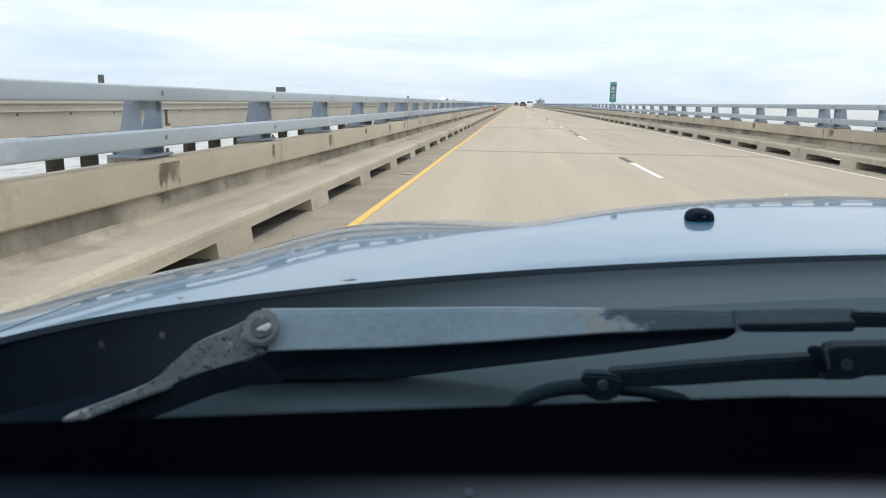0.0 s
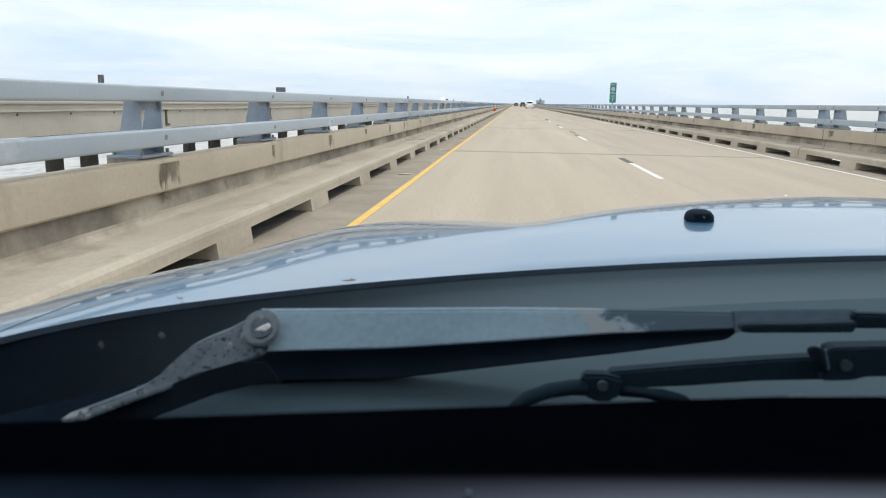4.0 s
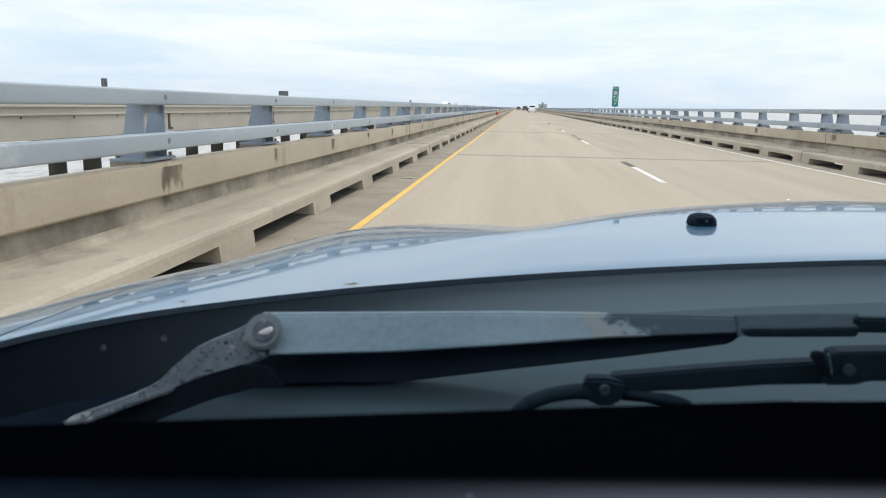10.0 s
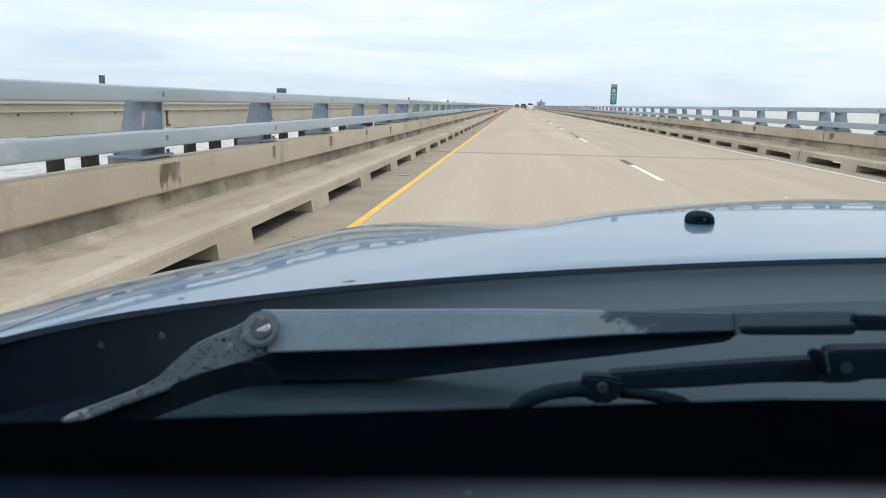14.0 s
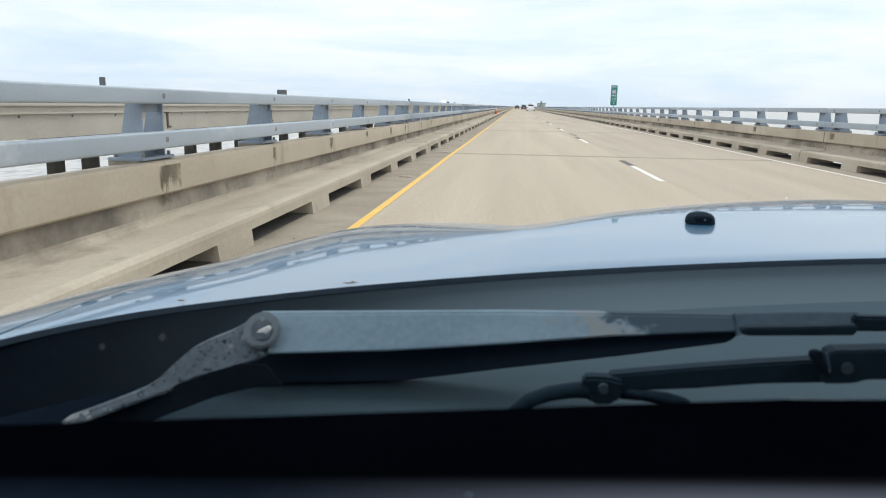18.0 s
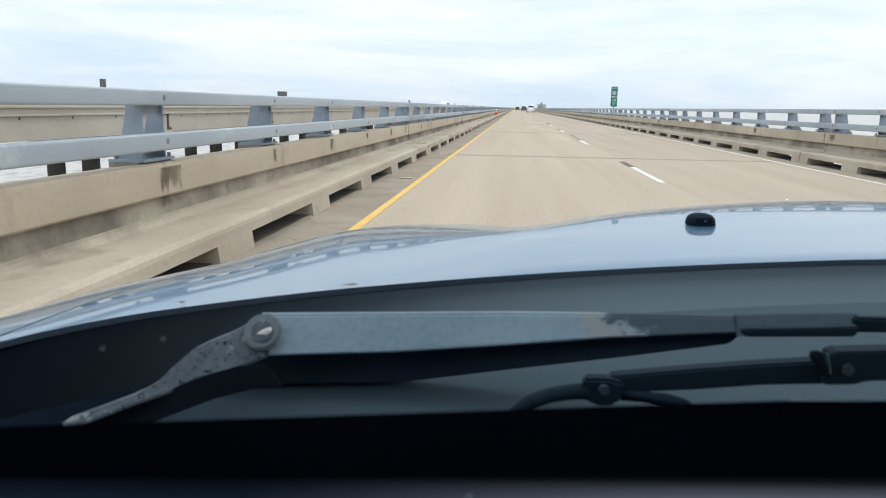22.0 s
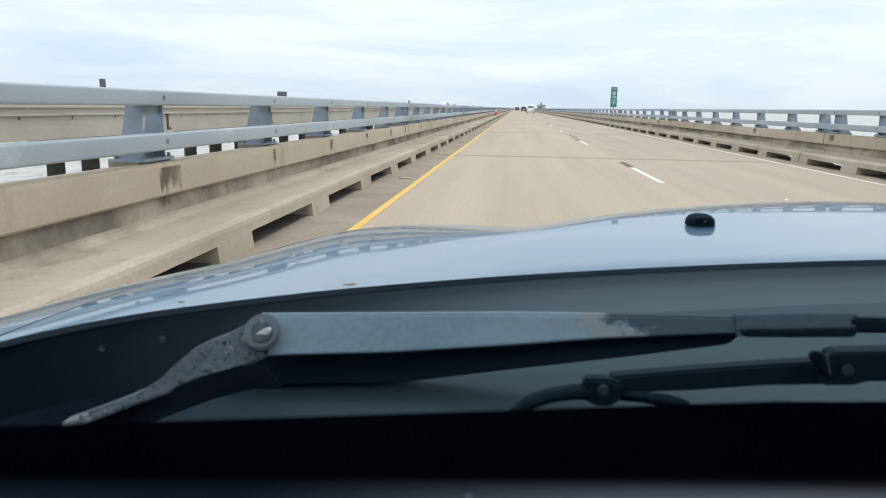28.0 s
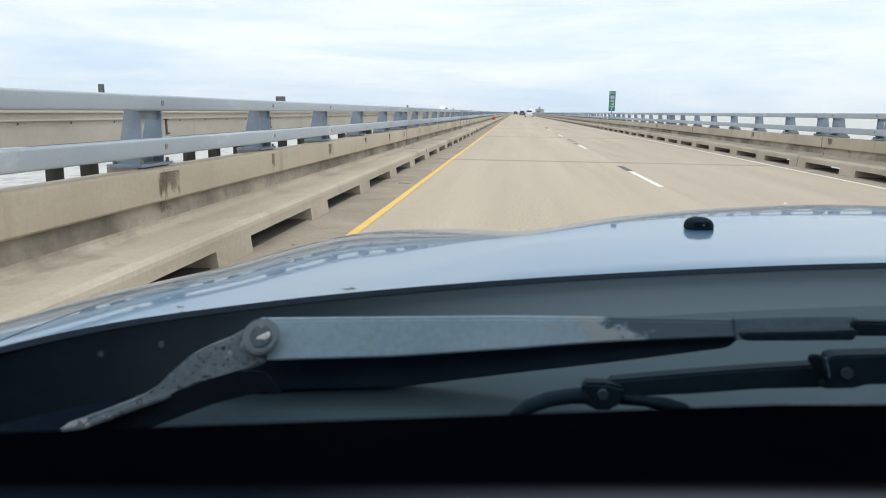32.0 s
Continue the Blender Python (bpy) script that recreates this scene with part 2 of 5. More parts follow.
def side_graded(m, colour, x0, x1, ragged=0.2):
    """Painted light falloff: colour fades in, cloudily, from x0 to x1 across the car."""
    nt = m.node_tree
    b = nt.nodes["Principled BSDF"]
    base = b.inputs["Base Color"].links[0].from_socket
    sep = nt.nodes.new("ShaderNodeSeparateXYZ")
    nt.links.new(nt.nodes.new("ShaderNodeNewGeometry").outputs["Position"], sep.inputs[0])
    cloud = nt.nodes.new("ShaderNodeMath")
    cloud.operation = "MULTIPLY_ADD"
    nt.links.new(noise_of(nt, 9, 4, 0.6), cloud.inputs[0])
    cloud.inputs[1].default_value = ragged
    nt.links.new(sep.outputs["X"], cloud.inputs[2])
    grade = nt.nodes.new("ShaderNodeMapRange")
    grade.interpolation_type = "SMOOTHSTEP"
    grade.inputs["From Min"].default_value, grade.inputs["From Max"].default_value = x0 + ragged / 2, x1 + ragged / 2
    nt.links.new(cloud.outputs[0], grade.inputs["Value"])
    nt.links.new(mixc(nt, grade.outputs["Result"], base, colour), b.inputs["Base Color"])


# the cowl's shaded left side is painted in: near-black there, lighter towards the middle
side_graded(M_COWL, (0.043, 0.068, 0.084), -0.24, -0.03, 0.1)
side_graded(M_STRIP, (0.070, 0.097, 0.116), -0.30, 0.10, 0.08)
M_ARM = mat("faded_wiper_metal", (0.056, 0.089, 0.119), (0.080, 0.118, 0.150), 0.5, 0.25, coarse=14, fine=260, grain=0.4, bump=0.25,
            stain=((0.10, 0.12, 0.135), 40, (1, 1, 1), 0.62, 0.74))
M_HUB = mat("dull_wiper_hub_metal", (0.104, 0.128, 0.147), (0.138, 0.164, 0.184), 0.6, 0.05, coarse=30, fine=260, grain=0.3, bump=0.12, spec=0.04)
M_ARMWORN = mat("worn_wiper_metal", (0.107, 0.157, 0.194), (0.144, 0.201, 0.243), 0.6, 0.05, coarse=14, fine=260, grain=0.22, bump=0.08, spec=0.03)
nt = M_ARMWORN.node_tree
b = nt.nodes["Principled BSDF"]
base = b.inputs["Base Color"].links[0].from_socket
geo = nt.nodes.new("ShaderNodeNewGeometry")
sep = nt.nodes.new("ShaderNodeSeparateXYZ")
nt.links.new(geo.outputs["Position"], sep.inputs[0])
# bare metal spreads from the middle of the arm and ends in a ragged edge
near = ramp_pair(nt, sep.outputs["X"], (0, 0, 0), (1, 1, 1), 0.008, 0.045)
blot = noise_of(nt, 85, 6, 0.65, (1, 1, 1.6))
ragged = nt.nodes.new("ShaderNodeMath")
ragged.operation = "MULTIPLY_ADD"
nt.links.new(near, ragged.inputs[0])
ragged.inputs[1].default_value = 0.26
nt.links.new(blot, ragged.inputs[2])
edge = nt.nodes.new("ShaderNodeMath")
edge.operation = "MULTIPLY_ADD"
nt.links.new(blot, edge.inputs[0])
edge.inputs[1].default_value = 0.06
nt.links.new(sep.outputs["X"], edge.inputs[2])
slant = nt.nodes.new("ShaderNodeMath")
slant.operation = "MULTIPLY_ADD"
nt.links.new(sep.outputs["Z"], slant.inputs[0])
slant.inputs[1].default_value = 2.4
nt.links.new(edge.outputs[0], slant.inputs[2])
reach_of_wear = 2.4 * 0.9905 + 0.03 + 0.052
shifted = nt.nodes.new("ShaderNodeMath")
shifted.operation = "SUBTRACT"
nt.links.new(slant.outputs[0], shifted.inputs[0])
shifted.inputs[1].default_value = reach_of_wear - 0.5
past = ramp_pair(nt, shifted.outputs[0], (1, 1, 1), (0, 0, 0), 0.498, 0.502)
mask = mixc(nt, 1.0, ramp_pair(nt, ragged.outputs[0], (0, 0, 0), (1, 1, 1), 0.655, 0.73), past, "MULTIPLY")
# past the patch the black coat is still sound
sound = ramp_pair(nt, shifted.outputs[0], (0, 0, 0), (1, 1, 1), 0.499, 0.506)
nt.links.new(mixc(nt, mask, mixc(nt, sound, base, (0.036, 0.055, 0.072)), (0.15, 0.172, 0.185)), b.inputs["Base Color"])
M_CAST = mat("chipped_wiper_casting", (0.058, 0.075, 0.091), (0.082, 0.103, 0.122), 0.7, 0.0, coarse=30, fine=240, grain=0.3, bump=0.25, spec=0.1,
             stain=((0.014, 0.021, 0.028), 320, (1, 1, 1), 0.56, 0.62))
nt = M_CAST.node_tree
b = nt.nodes["Principled BSDF"]
base = b.inputs["Base Color"].links[0].from_socket
sep = nt.nodes.new("ShaderNodeSeparateXYZ")
nt.links.new(nt.nodes.new("ShaderNodeNewGeometry").outputs["Position"], sep.inputs[0])
flake = nt.nodes.new("ShaderNodeMath")
flake.operation = "MULTIPLY_ADD"
nt.links.new(ramp_pair(nt, sep.outputs["Z"], (1, 1, 1), (0, 0, 0), 0.930, 0.964), flake.inputs[0])
flake.inputs[1].default_value = 0.10
nt.links.new(noise_of(nt, 140, 5, 0.6), flake.inputs[2])
nt.links.new(mixc(nt, ramp_pair(nt, flake.outputs[0], (0, 0, 0), (1, 1, 1), 0.63, 0.67), base, (0.18, 0.19, 0.195)), b.inputs["Base Color"])
# sky light on the sleeve's upper face, painted in as a lighter tone
M_SLEEVETOP = mat("sky_lit_sleeve_tone", (0.034, 0.052, 0.069), (0.043, 0.065, 0.084), 0.7, coarse=10, fine=200, grain=0.25, bump=0.05, spec=0.03)
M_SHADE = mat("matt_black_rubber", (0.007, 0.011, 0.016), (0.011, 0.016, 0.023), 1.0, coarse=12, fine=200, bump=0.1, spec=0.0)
M_ARMBLACK = mat("black_wiper_plastic", (0.007, 0.0150, 0.0225), (0.011, 0.0215, 0.031), 0.65, coarse=14, fine=200, grain=0.3, bump=0.05, spec=0.03)
M_RIVET = mat("dull_grey_rivet", (0.030, 0.045, 0.058), (0.045, 0.062, 0.078), 0.7, coarse=20, spec=0.05)
M_CHROME = mat("bright_screw_metal", (0.72, 0.70, 0.68), (0.84, 0.83, 0.81), 0.3, 0.1, coarse=30)
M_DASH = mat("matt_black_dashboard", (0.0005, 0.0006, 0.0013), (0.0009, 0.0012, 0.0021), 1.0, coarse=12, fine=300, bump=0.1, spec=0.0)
# the soft pale gleam at the near edge is painted into the pad's colour
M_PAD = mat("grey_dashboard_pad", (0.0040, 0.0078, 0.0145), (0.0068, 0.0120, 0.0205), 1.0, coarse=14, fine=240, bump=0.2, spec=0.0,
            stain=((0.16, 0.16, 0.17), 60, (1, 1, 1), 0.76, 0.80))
# painted lighter towards the right
side_graded(M_PAD, (0.105, 0.120, 0.152), -0.05, 0.06, 0.02)
nt = M_PAD.node_tree
b = nt.nodes["Principled BSDF"]
base = b.inputs["Base Color"].links[0].from_socket
geo = nt.nodes.new("ShaderNodeNewGeometry")
sep = nt.nodes.new("ShaderNodeSeparateXYZ")
nt.links.new(geo.outputs["Position"], sep.inputs[0])
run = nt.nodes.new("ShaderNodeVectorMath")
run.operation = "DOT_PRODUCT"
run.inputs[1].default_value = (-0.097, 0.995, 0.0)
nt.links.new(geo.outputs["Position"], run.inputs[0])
# painted fade to black towards the front edge
edge_fade = ramp_pair(nt, run.outputs["Value"], (1, 1, 1), (0, 0, 0), 0.1125, 0.1255)
nt.links.new(mixc(nt, edge_fade, (0.0006, 0.0007, 0.001), base), b.inputs["Base Color"])
M_DOTS = mat("grey_printed_dots", (0.13, 0.14, 0.15), (0.22, 0.23, 0.24), 0.7, coarse=60)
M_SEAT = mat("charcoal_cabin_cloth", (0.030, 0.030, 0.033), (0.05, 0.05, 0.052), 0.95, coarse=8, fine=120)
M_TYRE = mat("black_tyre_rubber", (0.018, 0.018, 0.018), (0.03, 0.03, 0.03), 0.85, coarse=6)
M_RIM = mat("silver_wheel_metal", (0.45, 0.46, 0.47), (0.58, 0.59, 0.60), 0.35, 0.8, coarse=6)
M_LAMP_RED = mat("red_tail_lamp", (0.35, 0.01, 0.01), (0.45, 0.015, 0.012), 0.25, coarse=10)
M_LAMP_CLEAR = mat("clear_head_lamp", (0.6, 0.62, 0.64), (0.75, 0.77, 0.79), 0.12, coarse=10)
M_DARKGLASS = mat("tinted_car_glass", (0.012, 0.014, 0.016), (0.02, 0.022, 0.025), 0.06, coarse=2, grain=0.0, bump=0.0)

# clear windscreen glass: see-through with a faint gloss
M_GLASS = bpy.data.materials.new("windscreen_glass")
M_GLASS.use_nodes = True
gt = M_GLASS.node_tree
gt.nodes.clear()
g_out, g_tr, g_gl, g_mx = (gt.nodes.new(k) for k in ("ShaderNodeOutputMaterial", "ShaderNodeBsdfTransparent", "ShaderNodeBsdfGlossy", "ShaderNodeMixShader"))
g_tr.inputs[0].default_value = (0.950, 0.984, 1.0, 1)
g_gl.inputs["Roughness"].default_value = 0.02
g_mx.inputs[0].default_value = 0.008
for a, b in ((g_tr.outputs[0], g_mx.inputs[1]), (g_gl.outputs[0], g_mx.inputs[2]), (g_mx.outputs[0], g_out.inputs[0])):
    gt.links.new(a, b)

# open water: murky grey, rippled; the waves' dark faces are painted into the colour too
M_WATER = bpy.data.materials.new("murky_lake_water")
M_WATER.use_nodes = True
nt = M_WATER.node_tree
b = nt.nodes["Principled BSDF"]
c = ramp_pair(nt, noise_of(nt, 0.02, 6, 0.6), (0.40, 0.395, 0.365), (0.50, 0.49, 0.455))
c = mixc(nt, ramp_pair(nt, noise_of(nt, 0.35, 6, 0.65, (1.0, 0.35, 1)), (0, 0, 0), (1, 1, 1), 0.52, 0.66), c, (0.27, 0.27, 0.255))
nt.links.new(c, b.inputs["Base Color"])
b.inputs["Roughness"].default_value = 0.35
bp = nt.nodes.new("ShaderNodeBump")
c = mixc(nt, ramp_pair(nt, noise_of(nt, 1.1, 5, 0.6, (1.0, 0.45, 1)), (0, 0, 0), (1, 1, 1), 0.52, 0.62), c, (0.20, 0.205, 0.20))
nt.links.new(c, b.inputs["Base Color"])
bp.inputs["Strength"].default_value, bp.inputs["Distance"].default_value = 0.6, 0.12
nt.links.new(noise_of(nt, 0.9, 5, 0.6, (1.0, 0.4, 1)), bp.inputs["Height"])
nt.links.new(bp.outputs[0], b.inputs["Normal"])

# ---------------------------------------------------------------- mesh helpers


def mesh_of(name, bm, material, smooth=False):
    me = bpy.data.meshes.new(name)
    bm.normal_update()
    bm.to_mesh(me)
    bm.free()
    for m in (material if isinstance(material, (list, tuple)) else (material,)):
        me.materials.append(m)
    if smooth:
        for p in me.polygons:
            p.use_smooth = True
    return me


def eased(me, degrees=32):
    """Soft shading over shallow edges, crisp over the rest."""
    for p in me.polygons:
        p.use_smooth = True
    me.set_sharp_from_angle(angle=radians(degrees))
    return me


def part(name, bm, material, parent=None, label="", smooth=False, at=None):
    """Links a bmesh as one mesh object under a thing or a part."""
    ob = new(name, mesh_of(name, bm, material, smooth))
    ob.parent = parent
    if at:
        ob.matrix_basis = at
    return tagged(ob, label)


def thing(name, label, category, group="", kind="", at=None):
    ob = new(name)
    ob.empty_display_size = 0.2
    if at:
        ob.matrix_basis = at
    return tagged(ob, label, category, group, kind)


def share(name, me, parent, at):
    ob = new(name, me)
    ob.parent = parent
    ob.matrix_basis = at
    return ob


def box(bm, x0, x1, y0, y1, z0, z1, bevel=0.0):
    r = bmesh.ops.create_cube(bm, size=1)
    bmesh.ops.transform(bm, matrix=Matrix.LocRotScale(((x0 + x1) / 2, (y0 + y1) / 2, (z0 + z1) / 2), None, (x1 - x0, y1 - y0, z1 - z0)), verts=r["verts"])
    if bevel:
        es = list({e for v in r["verts"] for e in v.link_edges})
        bmesh.ops.bevel(bm, geom=es, offset=bevel, segments=2, affect="EDGES", clamp_overlap=True)
    return bm


def boxes(*args, bevel=0.0):
    bm = bmesh.new()
    for a in args:
        box(bm, *a, bevel=bevel)
    return bm


def extrude_y(outline, y0, y1, steps=1):
    """A closed outline of (x, z) drawn along y, with end caps."""
    bm = bmesh.new()
    rings = []
    for i in range(steps + 1):
        y = y0 + (y1 - y0) * i / steps
        rings.append([bm.verts.new((x, y, z)) for x, z in outline])
    n = len(outline)
    for a, b in zip(rings, rings[1:]):
        for i in range(n):
            bm.faces.new((a[i], a[(i + 1) % n], b[(i + 1) % n], b[i]))
    bm.faces.new(rings[0][::-1])
    bm.faces.new(rings[-1])
    bmesh.ops.recalc_face_normals(bm, faces=bm.faces)
    return bm


def plate(outline, y0, y1, bevel=0.0):
    """A closed outline of (x, z) as a plate between two y, with its edges rounded."""
    bm = extrude_y(outline, y0, y1)
    if bevel:
        bmesh.ops.bevel(bm, geom=[e for e in bm.edges], offset=bevel, segments=2, affect="EDGES", clamp_overlap=True)
    return bm


def rod(bm, a, b, r0, r1=None, n=12):
    a, b = Vector(a), Vector(b)
    r1 = r0 if r1 is None else r1
    q = (b - a).to_track_quat("Z", "Y")
    made = bmesh.ops.create_cone(bm, cap_ends=True, segments=n, radius1=r0, radius2=r1, depth=(b - a).length)
    bmesh.ops.transform(bm, matrix=Matrix.Translation((a + b) / 2) @ q.to_matrix().to_4x4(), verts=made["verts"])
    return bm


def tube(points, radius, n=8):
    """A round tube through points."""
    bm = bmesh.new()
    rings = []
    pts = [Vector(p) for p in points]
    for i, p in enumerate(pts):
        d = (pts[min(i + 1, len(pts) - 1)] - pts[max(i - 1, 0)]).normalized()
        s = d.cross(Vector((0, 0, 1))).normalized()
        u = s.cross(d)
        r = radius[i] if isinstance(radius, (list, tuple)) else radius
        rings.append([bm.verts.new(p + r * (math.cos(k * math.tau / n) * s + math.sin(k * math.tau / n) * u)) for k in range(n)])
    for a, b in zip(rings, rings[1:]):
        for k in range(n):
            bm.faces.new((a[k], a[(k + 1) % n], b[(k + 1) % n], b[k]))
    bm.faces.new(rings[0][::-1])
    bm.faces.new(rings[-1])
    bmesh.ops.recalc_face_normals(bm, faces=bm.faces)
    return bm


# ---------------------------------------------------------------- plan of the bridge
SPAN = 17.07            # joint to joint
JOINT = 17.3            # the joint ahead of the car
CURB_L, CURB_R = -2.0, 6.33
WATER_Z = -5.0
LAST_NEAR, LAST_FAR = 15, 150     # spans built piece by piece, and the row's end

# water and its horizon
bm = bmesh.new()
N = 24
vs = [[bm.verts.new((-4600 + 9200 * i / N, -4600 + 9200 * j / N, 0)) for i in range(N + 1)] for j in range(N + 1)]
for j in range(N):
    for i in range(N):
        bm.faces.new((vs[j][i], vs[j][i + 1], vs[j + 1][i + 1], vs[j + 1][i]))
tagged(part("water", bm, M_WATER, at=pose(0, 0, WATER_Z)), "pale grey rippled open lake water under the bridges", "water", kind="structure")

# profile of the left side, as distance outwards from the curb's foot and height; the right side mirrors it
COVE = [(0.49, 0.2285), (0.522, 0.2325), (0.544, 0.244), (0.556, 0.266), (0.562, 0.300)]
BACK_PROFILE = [(0.560, 0.098), (0.560, 0.345), (0.580, 0.43), (0.80, 0.43), (0.80, 0.098)]
BEAM_PROFILE = [(0.50, 0.445), (0.50, 0.640), (0.506, 0.660), (0.522, 0.672), (0.55, 0.676), (0.80, 0.648), (0.815, 0.635), (0.815, 0.43), (0.515, 0.43)]
SLOT, PIER = 1.72, 0.68
SLOTS = [(SPAN - 7 * SLOT - 6 * PIER) / 2 + k * (SLOT + PIER) for k in range(7)]
POSTS = [0.42] + [2.44 * k for k in range(1, 7)] + [SPAN - 0.42]


def curb_mesh(side, gap=0.012):
    """A curb with drain slots cut through its face down to the road: the top ledge and the piers between the slots."""
    bm = bmesh.new()

    def prism(outline, y0, y1):
        a = [bm.verts.new((side * -x, y0, z)) for x, z in outline]
        b = [bm.verts.new((side * -x, y1, z)) for x, z in outline]
        n = len(outline)
        for i in range(n):
            bm.faces.new((a[i], a[(i + 1) % n], b[(i + 1) % n], b[i]))
        bm.faces.new(a[::-1])
        bm.faces.new(b)

    top = [(0.019, 0.125), (0.022, 0.145), (0.026, 0.195), (0.034, 0.222), (0.052, 0.239), (0.080, 0.2465)] + COVE + [(0.565, 0.300), (0.565, 0.125)]
    prism(top, gap, SPAN - gap)
    # low sill along the outer end of the slots
    prism([(0.522, -0.22), (0.522, 0.022), (0.565, 0.022), (0.565, -0.22)], gap, SPAN - gap)
    edges = [gap] + [v for s in SLOTS for v in (s, s + SLOT)] + [SPAN - gap]
    for y0, y1 in zip(edges[::2], edges[1::2]):
        prism([(0.0, -0.02), (0.019, 0.125), (0.565, 0.125), (0.565, -0.02)], y0, y1)
    bmesh.ops.recalc_face_normals(bm, faces=bm.faces)
    return mesh_of("curb", bm, M_CURB)


def side_mesh(name, profile, side, material, gap=0.01):
    bm = extrude_y([(side * -x, z) for x, z in profile], gap, SPAN - gap, 1)
    return mesh_of(name, bm, material)


# the deck of one span
LANE_SEAM = 2.37
ME_DECK = mesh_of("road_slab", boxes((CURB_L + 0.53, LANE_SEAM - 0.0006, 0.012, SPAN - 0.012, -0.22, 0.0)), M_ROAD)
ME_DECK_R = mesh_of("road_slab", boxes((LANE_SEAM + 0.0006, CURB_R - 0.46, 0.012, SPAN - 0.012, -0.22, 0.0)), M_ROADGREY)
bm = boxes((CURB_L - 0.52, CURB_L + 0.53, 0.012, SPAN - 0.012, -0.22, -0.002))
ME_SHOULDER_L = mesh_of("shoulder_strip", bm, M_SHOULDER)
bm = boxes((CURB_R - 0.46, CURB_R + 0.52, 0.012, SPAN - 0.012, -0.22, -0.002))
ME_SHOULDER_R = mesh_of("shoulder_strip", bm, M_SHOULDER)
bm = boxes((CURB_L - 0.8, CURB_R + 0.8, -0.03, 0.03, -0.24, -0.014))
ME_FILLER = mesh_of("joint_filler", bm, M_JOINT)
M_HEADER = mat("grey_joint_nosing", (0.265, 0.235, 0.19), (0.355, 0.315, 0.255), 0.9, coarse=3, fine=40, stretch=(0.6, 1, 1), bump=0.3)
ME_HEADER = mesh_of("joint_nosing", boxes((CURB_L + 0.02, CURB_R - 0.02, -0.17, -0.025, -0.05, 0.002), (CURB_L + 0.02, CURB_R - 0.02, 0.025, 0.17, -0.05, 0.002)), M_HEADER)
ME_GIRDER = mesh_of("girder", boxes((-0.25, 0.25, 0.02, SPAN - 0.02, -1.26, -0.22)), M_FARCONC)
bm = boxes((CURB_L - 0.6, CURB_R + 0.6, -0.6, 0.6, -1.95, -1.26), bevel=0.03)
ME_CAP = mesh_of("pile_cap", bm, M_FARCONC)
bm = bmesh.new()
rod(bm, (0, 0, -1.96), (0, 0, WATER_Z - 1.5), 0.68, n=20)
ME_PILE = mesh_of("pile", bm, M_PILE, True)
ME_CURB = {s: curb_mesh(s) for s in (1, -1)}
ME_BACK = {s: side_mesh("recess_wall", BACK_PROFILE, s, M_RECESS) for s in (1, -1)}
BLOCK = SPAN / 7
ME_BEAM = {s: eased(mesh_of("parapet_beam", extrude_y([(s * -x, z) for x, z in BEAM_PROFILE], 0.004, BLOCK - 0.004), M_BEAM)) for s in (1, -1)}


# open joints between the spans: dark filler that shows in the gap of beam, recess and curb
SEAL_PROFILE = ([(0.012, 0.02), (0.018, 0.15), (0.023, 0.197), (0.031, 0.225), (0.050, 0.242), (0.080, 0.2495)] + [(x - 0.003, z + 0.003) for x, z in COVE]
                + [(0.573, 0.428), (0.4965, 0.435), (0.4965, 0.641), (0.503, 0.662), (0.520, 0.675), (0.55, 0.679), (0.79, 0.652), (0.79, 0.02)])
ME_SEAL = {s: mesh_of("joint_seal", extrude_y([(-s * x, z) for x, z in SEAL_PROFILE], -0.0105, 0.0105), M_JOINT) for s in (1, -1)}
# silt on the floor of the drain slots, darkened to paint in the slots' shade
ME_SILTSHADE = {s: mesh_of("slot_silt", boxes((min(-s * 0.06, -s * 0.52), max(-s * 0.06, -s * 0.52), 0.02, SPAN - 0.02, -0.004, 0.006)), M_SILTSHADE) for s in (1, -1)}


def foot(s):
    return CURB_L if s == 1 else CURB_R


def bridge_span(y):
    sp = thing("bridge_span", "weathered tan concrete causeway span with slotted curbs and low parapets", "bridge", "spans of the bridge", "structure", pose(0, y, 0))
    share("road_slab", ME_DECK, sp, pose(0, 0, 0))
    share("road_slab", ME_DECK_R, sp, pose(0, 0, 0))
    share("shoulder_strip", ME_SHOULDER_L, sp, pose(0, 0, 0))
    share("shoulder_strip", ME_SHOULDER_R, sp, pose(0, 0, 0))
    share("joint_filler", ME_FILLER, sp, pose(0, 0, 0))
    share("joint_nosing", ME_HEADER, sp, pose(0, 0, 0))
    for x in (-1.3, 0.95, 3.3, 5.6):
        share("girder", ME_GIRDER, sp, pose(x, 0, 0))
    share("pile_cap", ME_CAP, sp, pose(0, 0, 0))
    for x in (-0.6, 4.9):
        share("pile", ME_PILE, sp, pose(x, 0, 0))
    for s in (1, -1):
        share("curb", ME_CURB[s], sp, pose(foot(s), 0, 0))
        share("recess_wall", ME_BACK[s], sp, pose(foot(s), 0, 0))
        share("joint_seal", ME_SEAL[s], sp, pose(foot(s), 0, 0))
        share("slot_silt", ME_SILTSHADE[s], sp, pose(foot(s), 0, 0))
        for k in range(7):
            share("parapet_beam", ME_BEAM[s], sp, pose(foot(s), k * BLOCK, 0))
    return sp


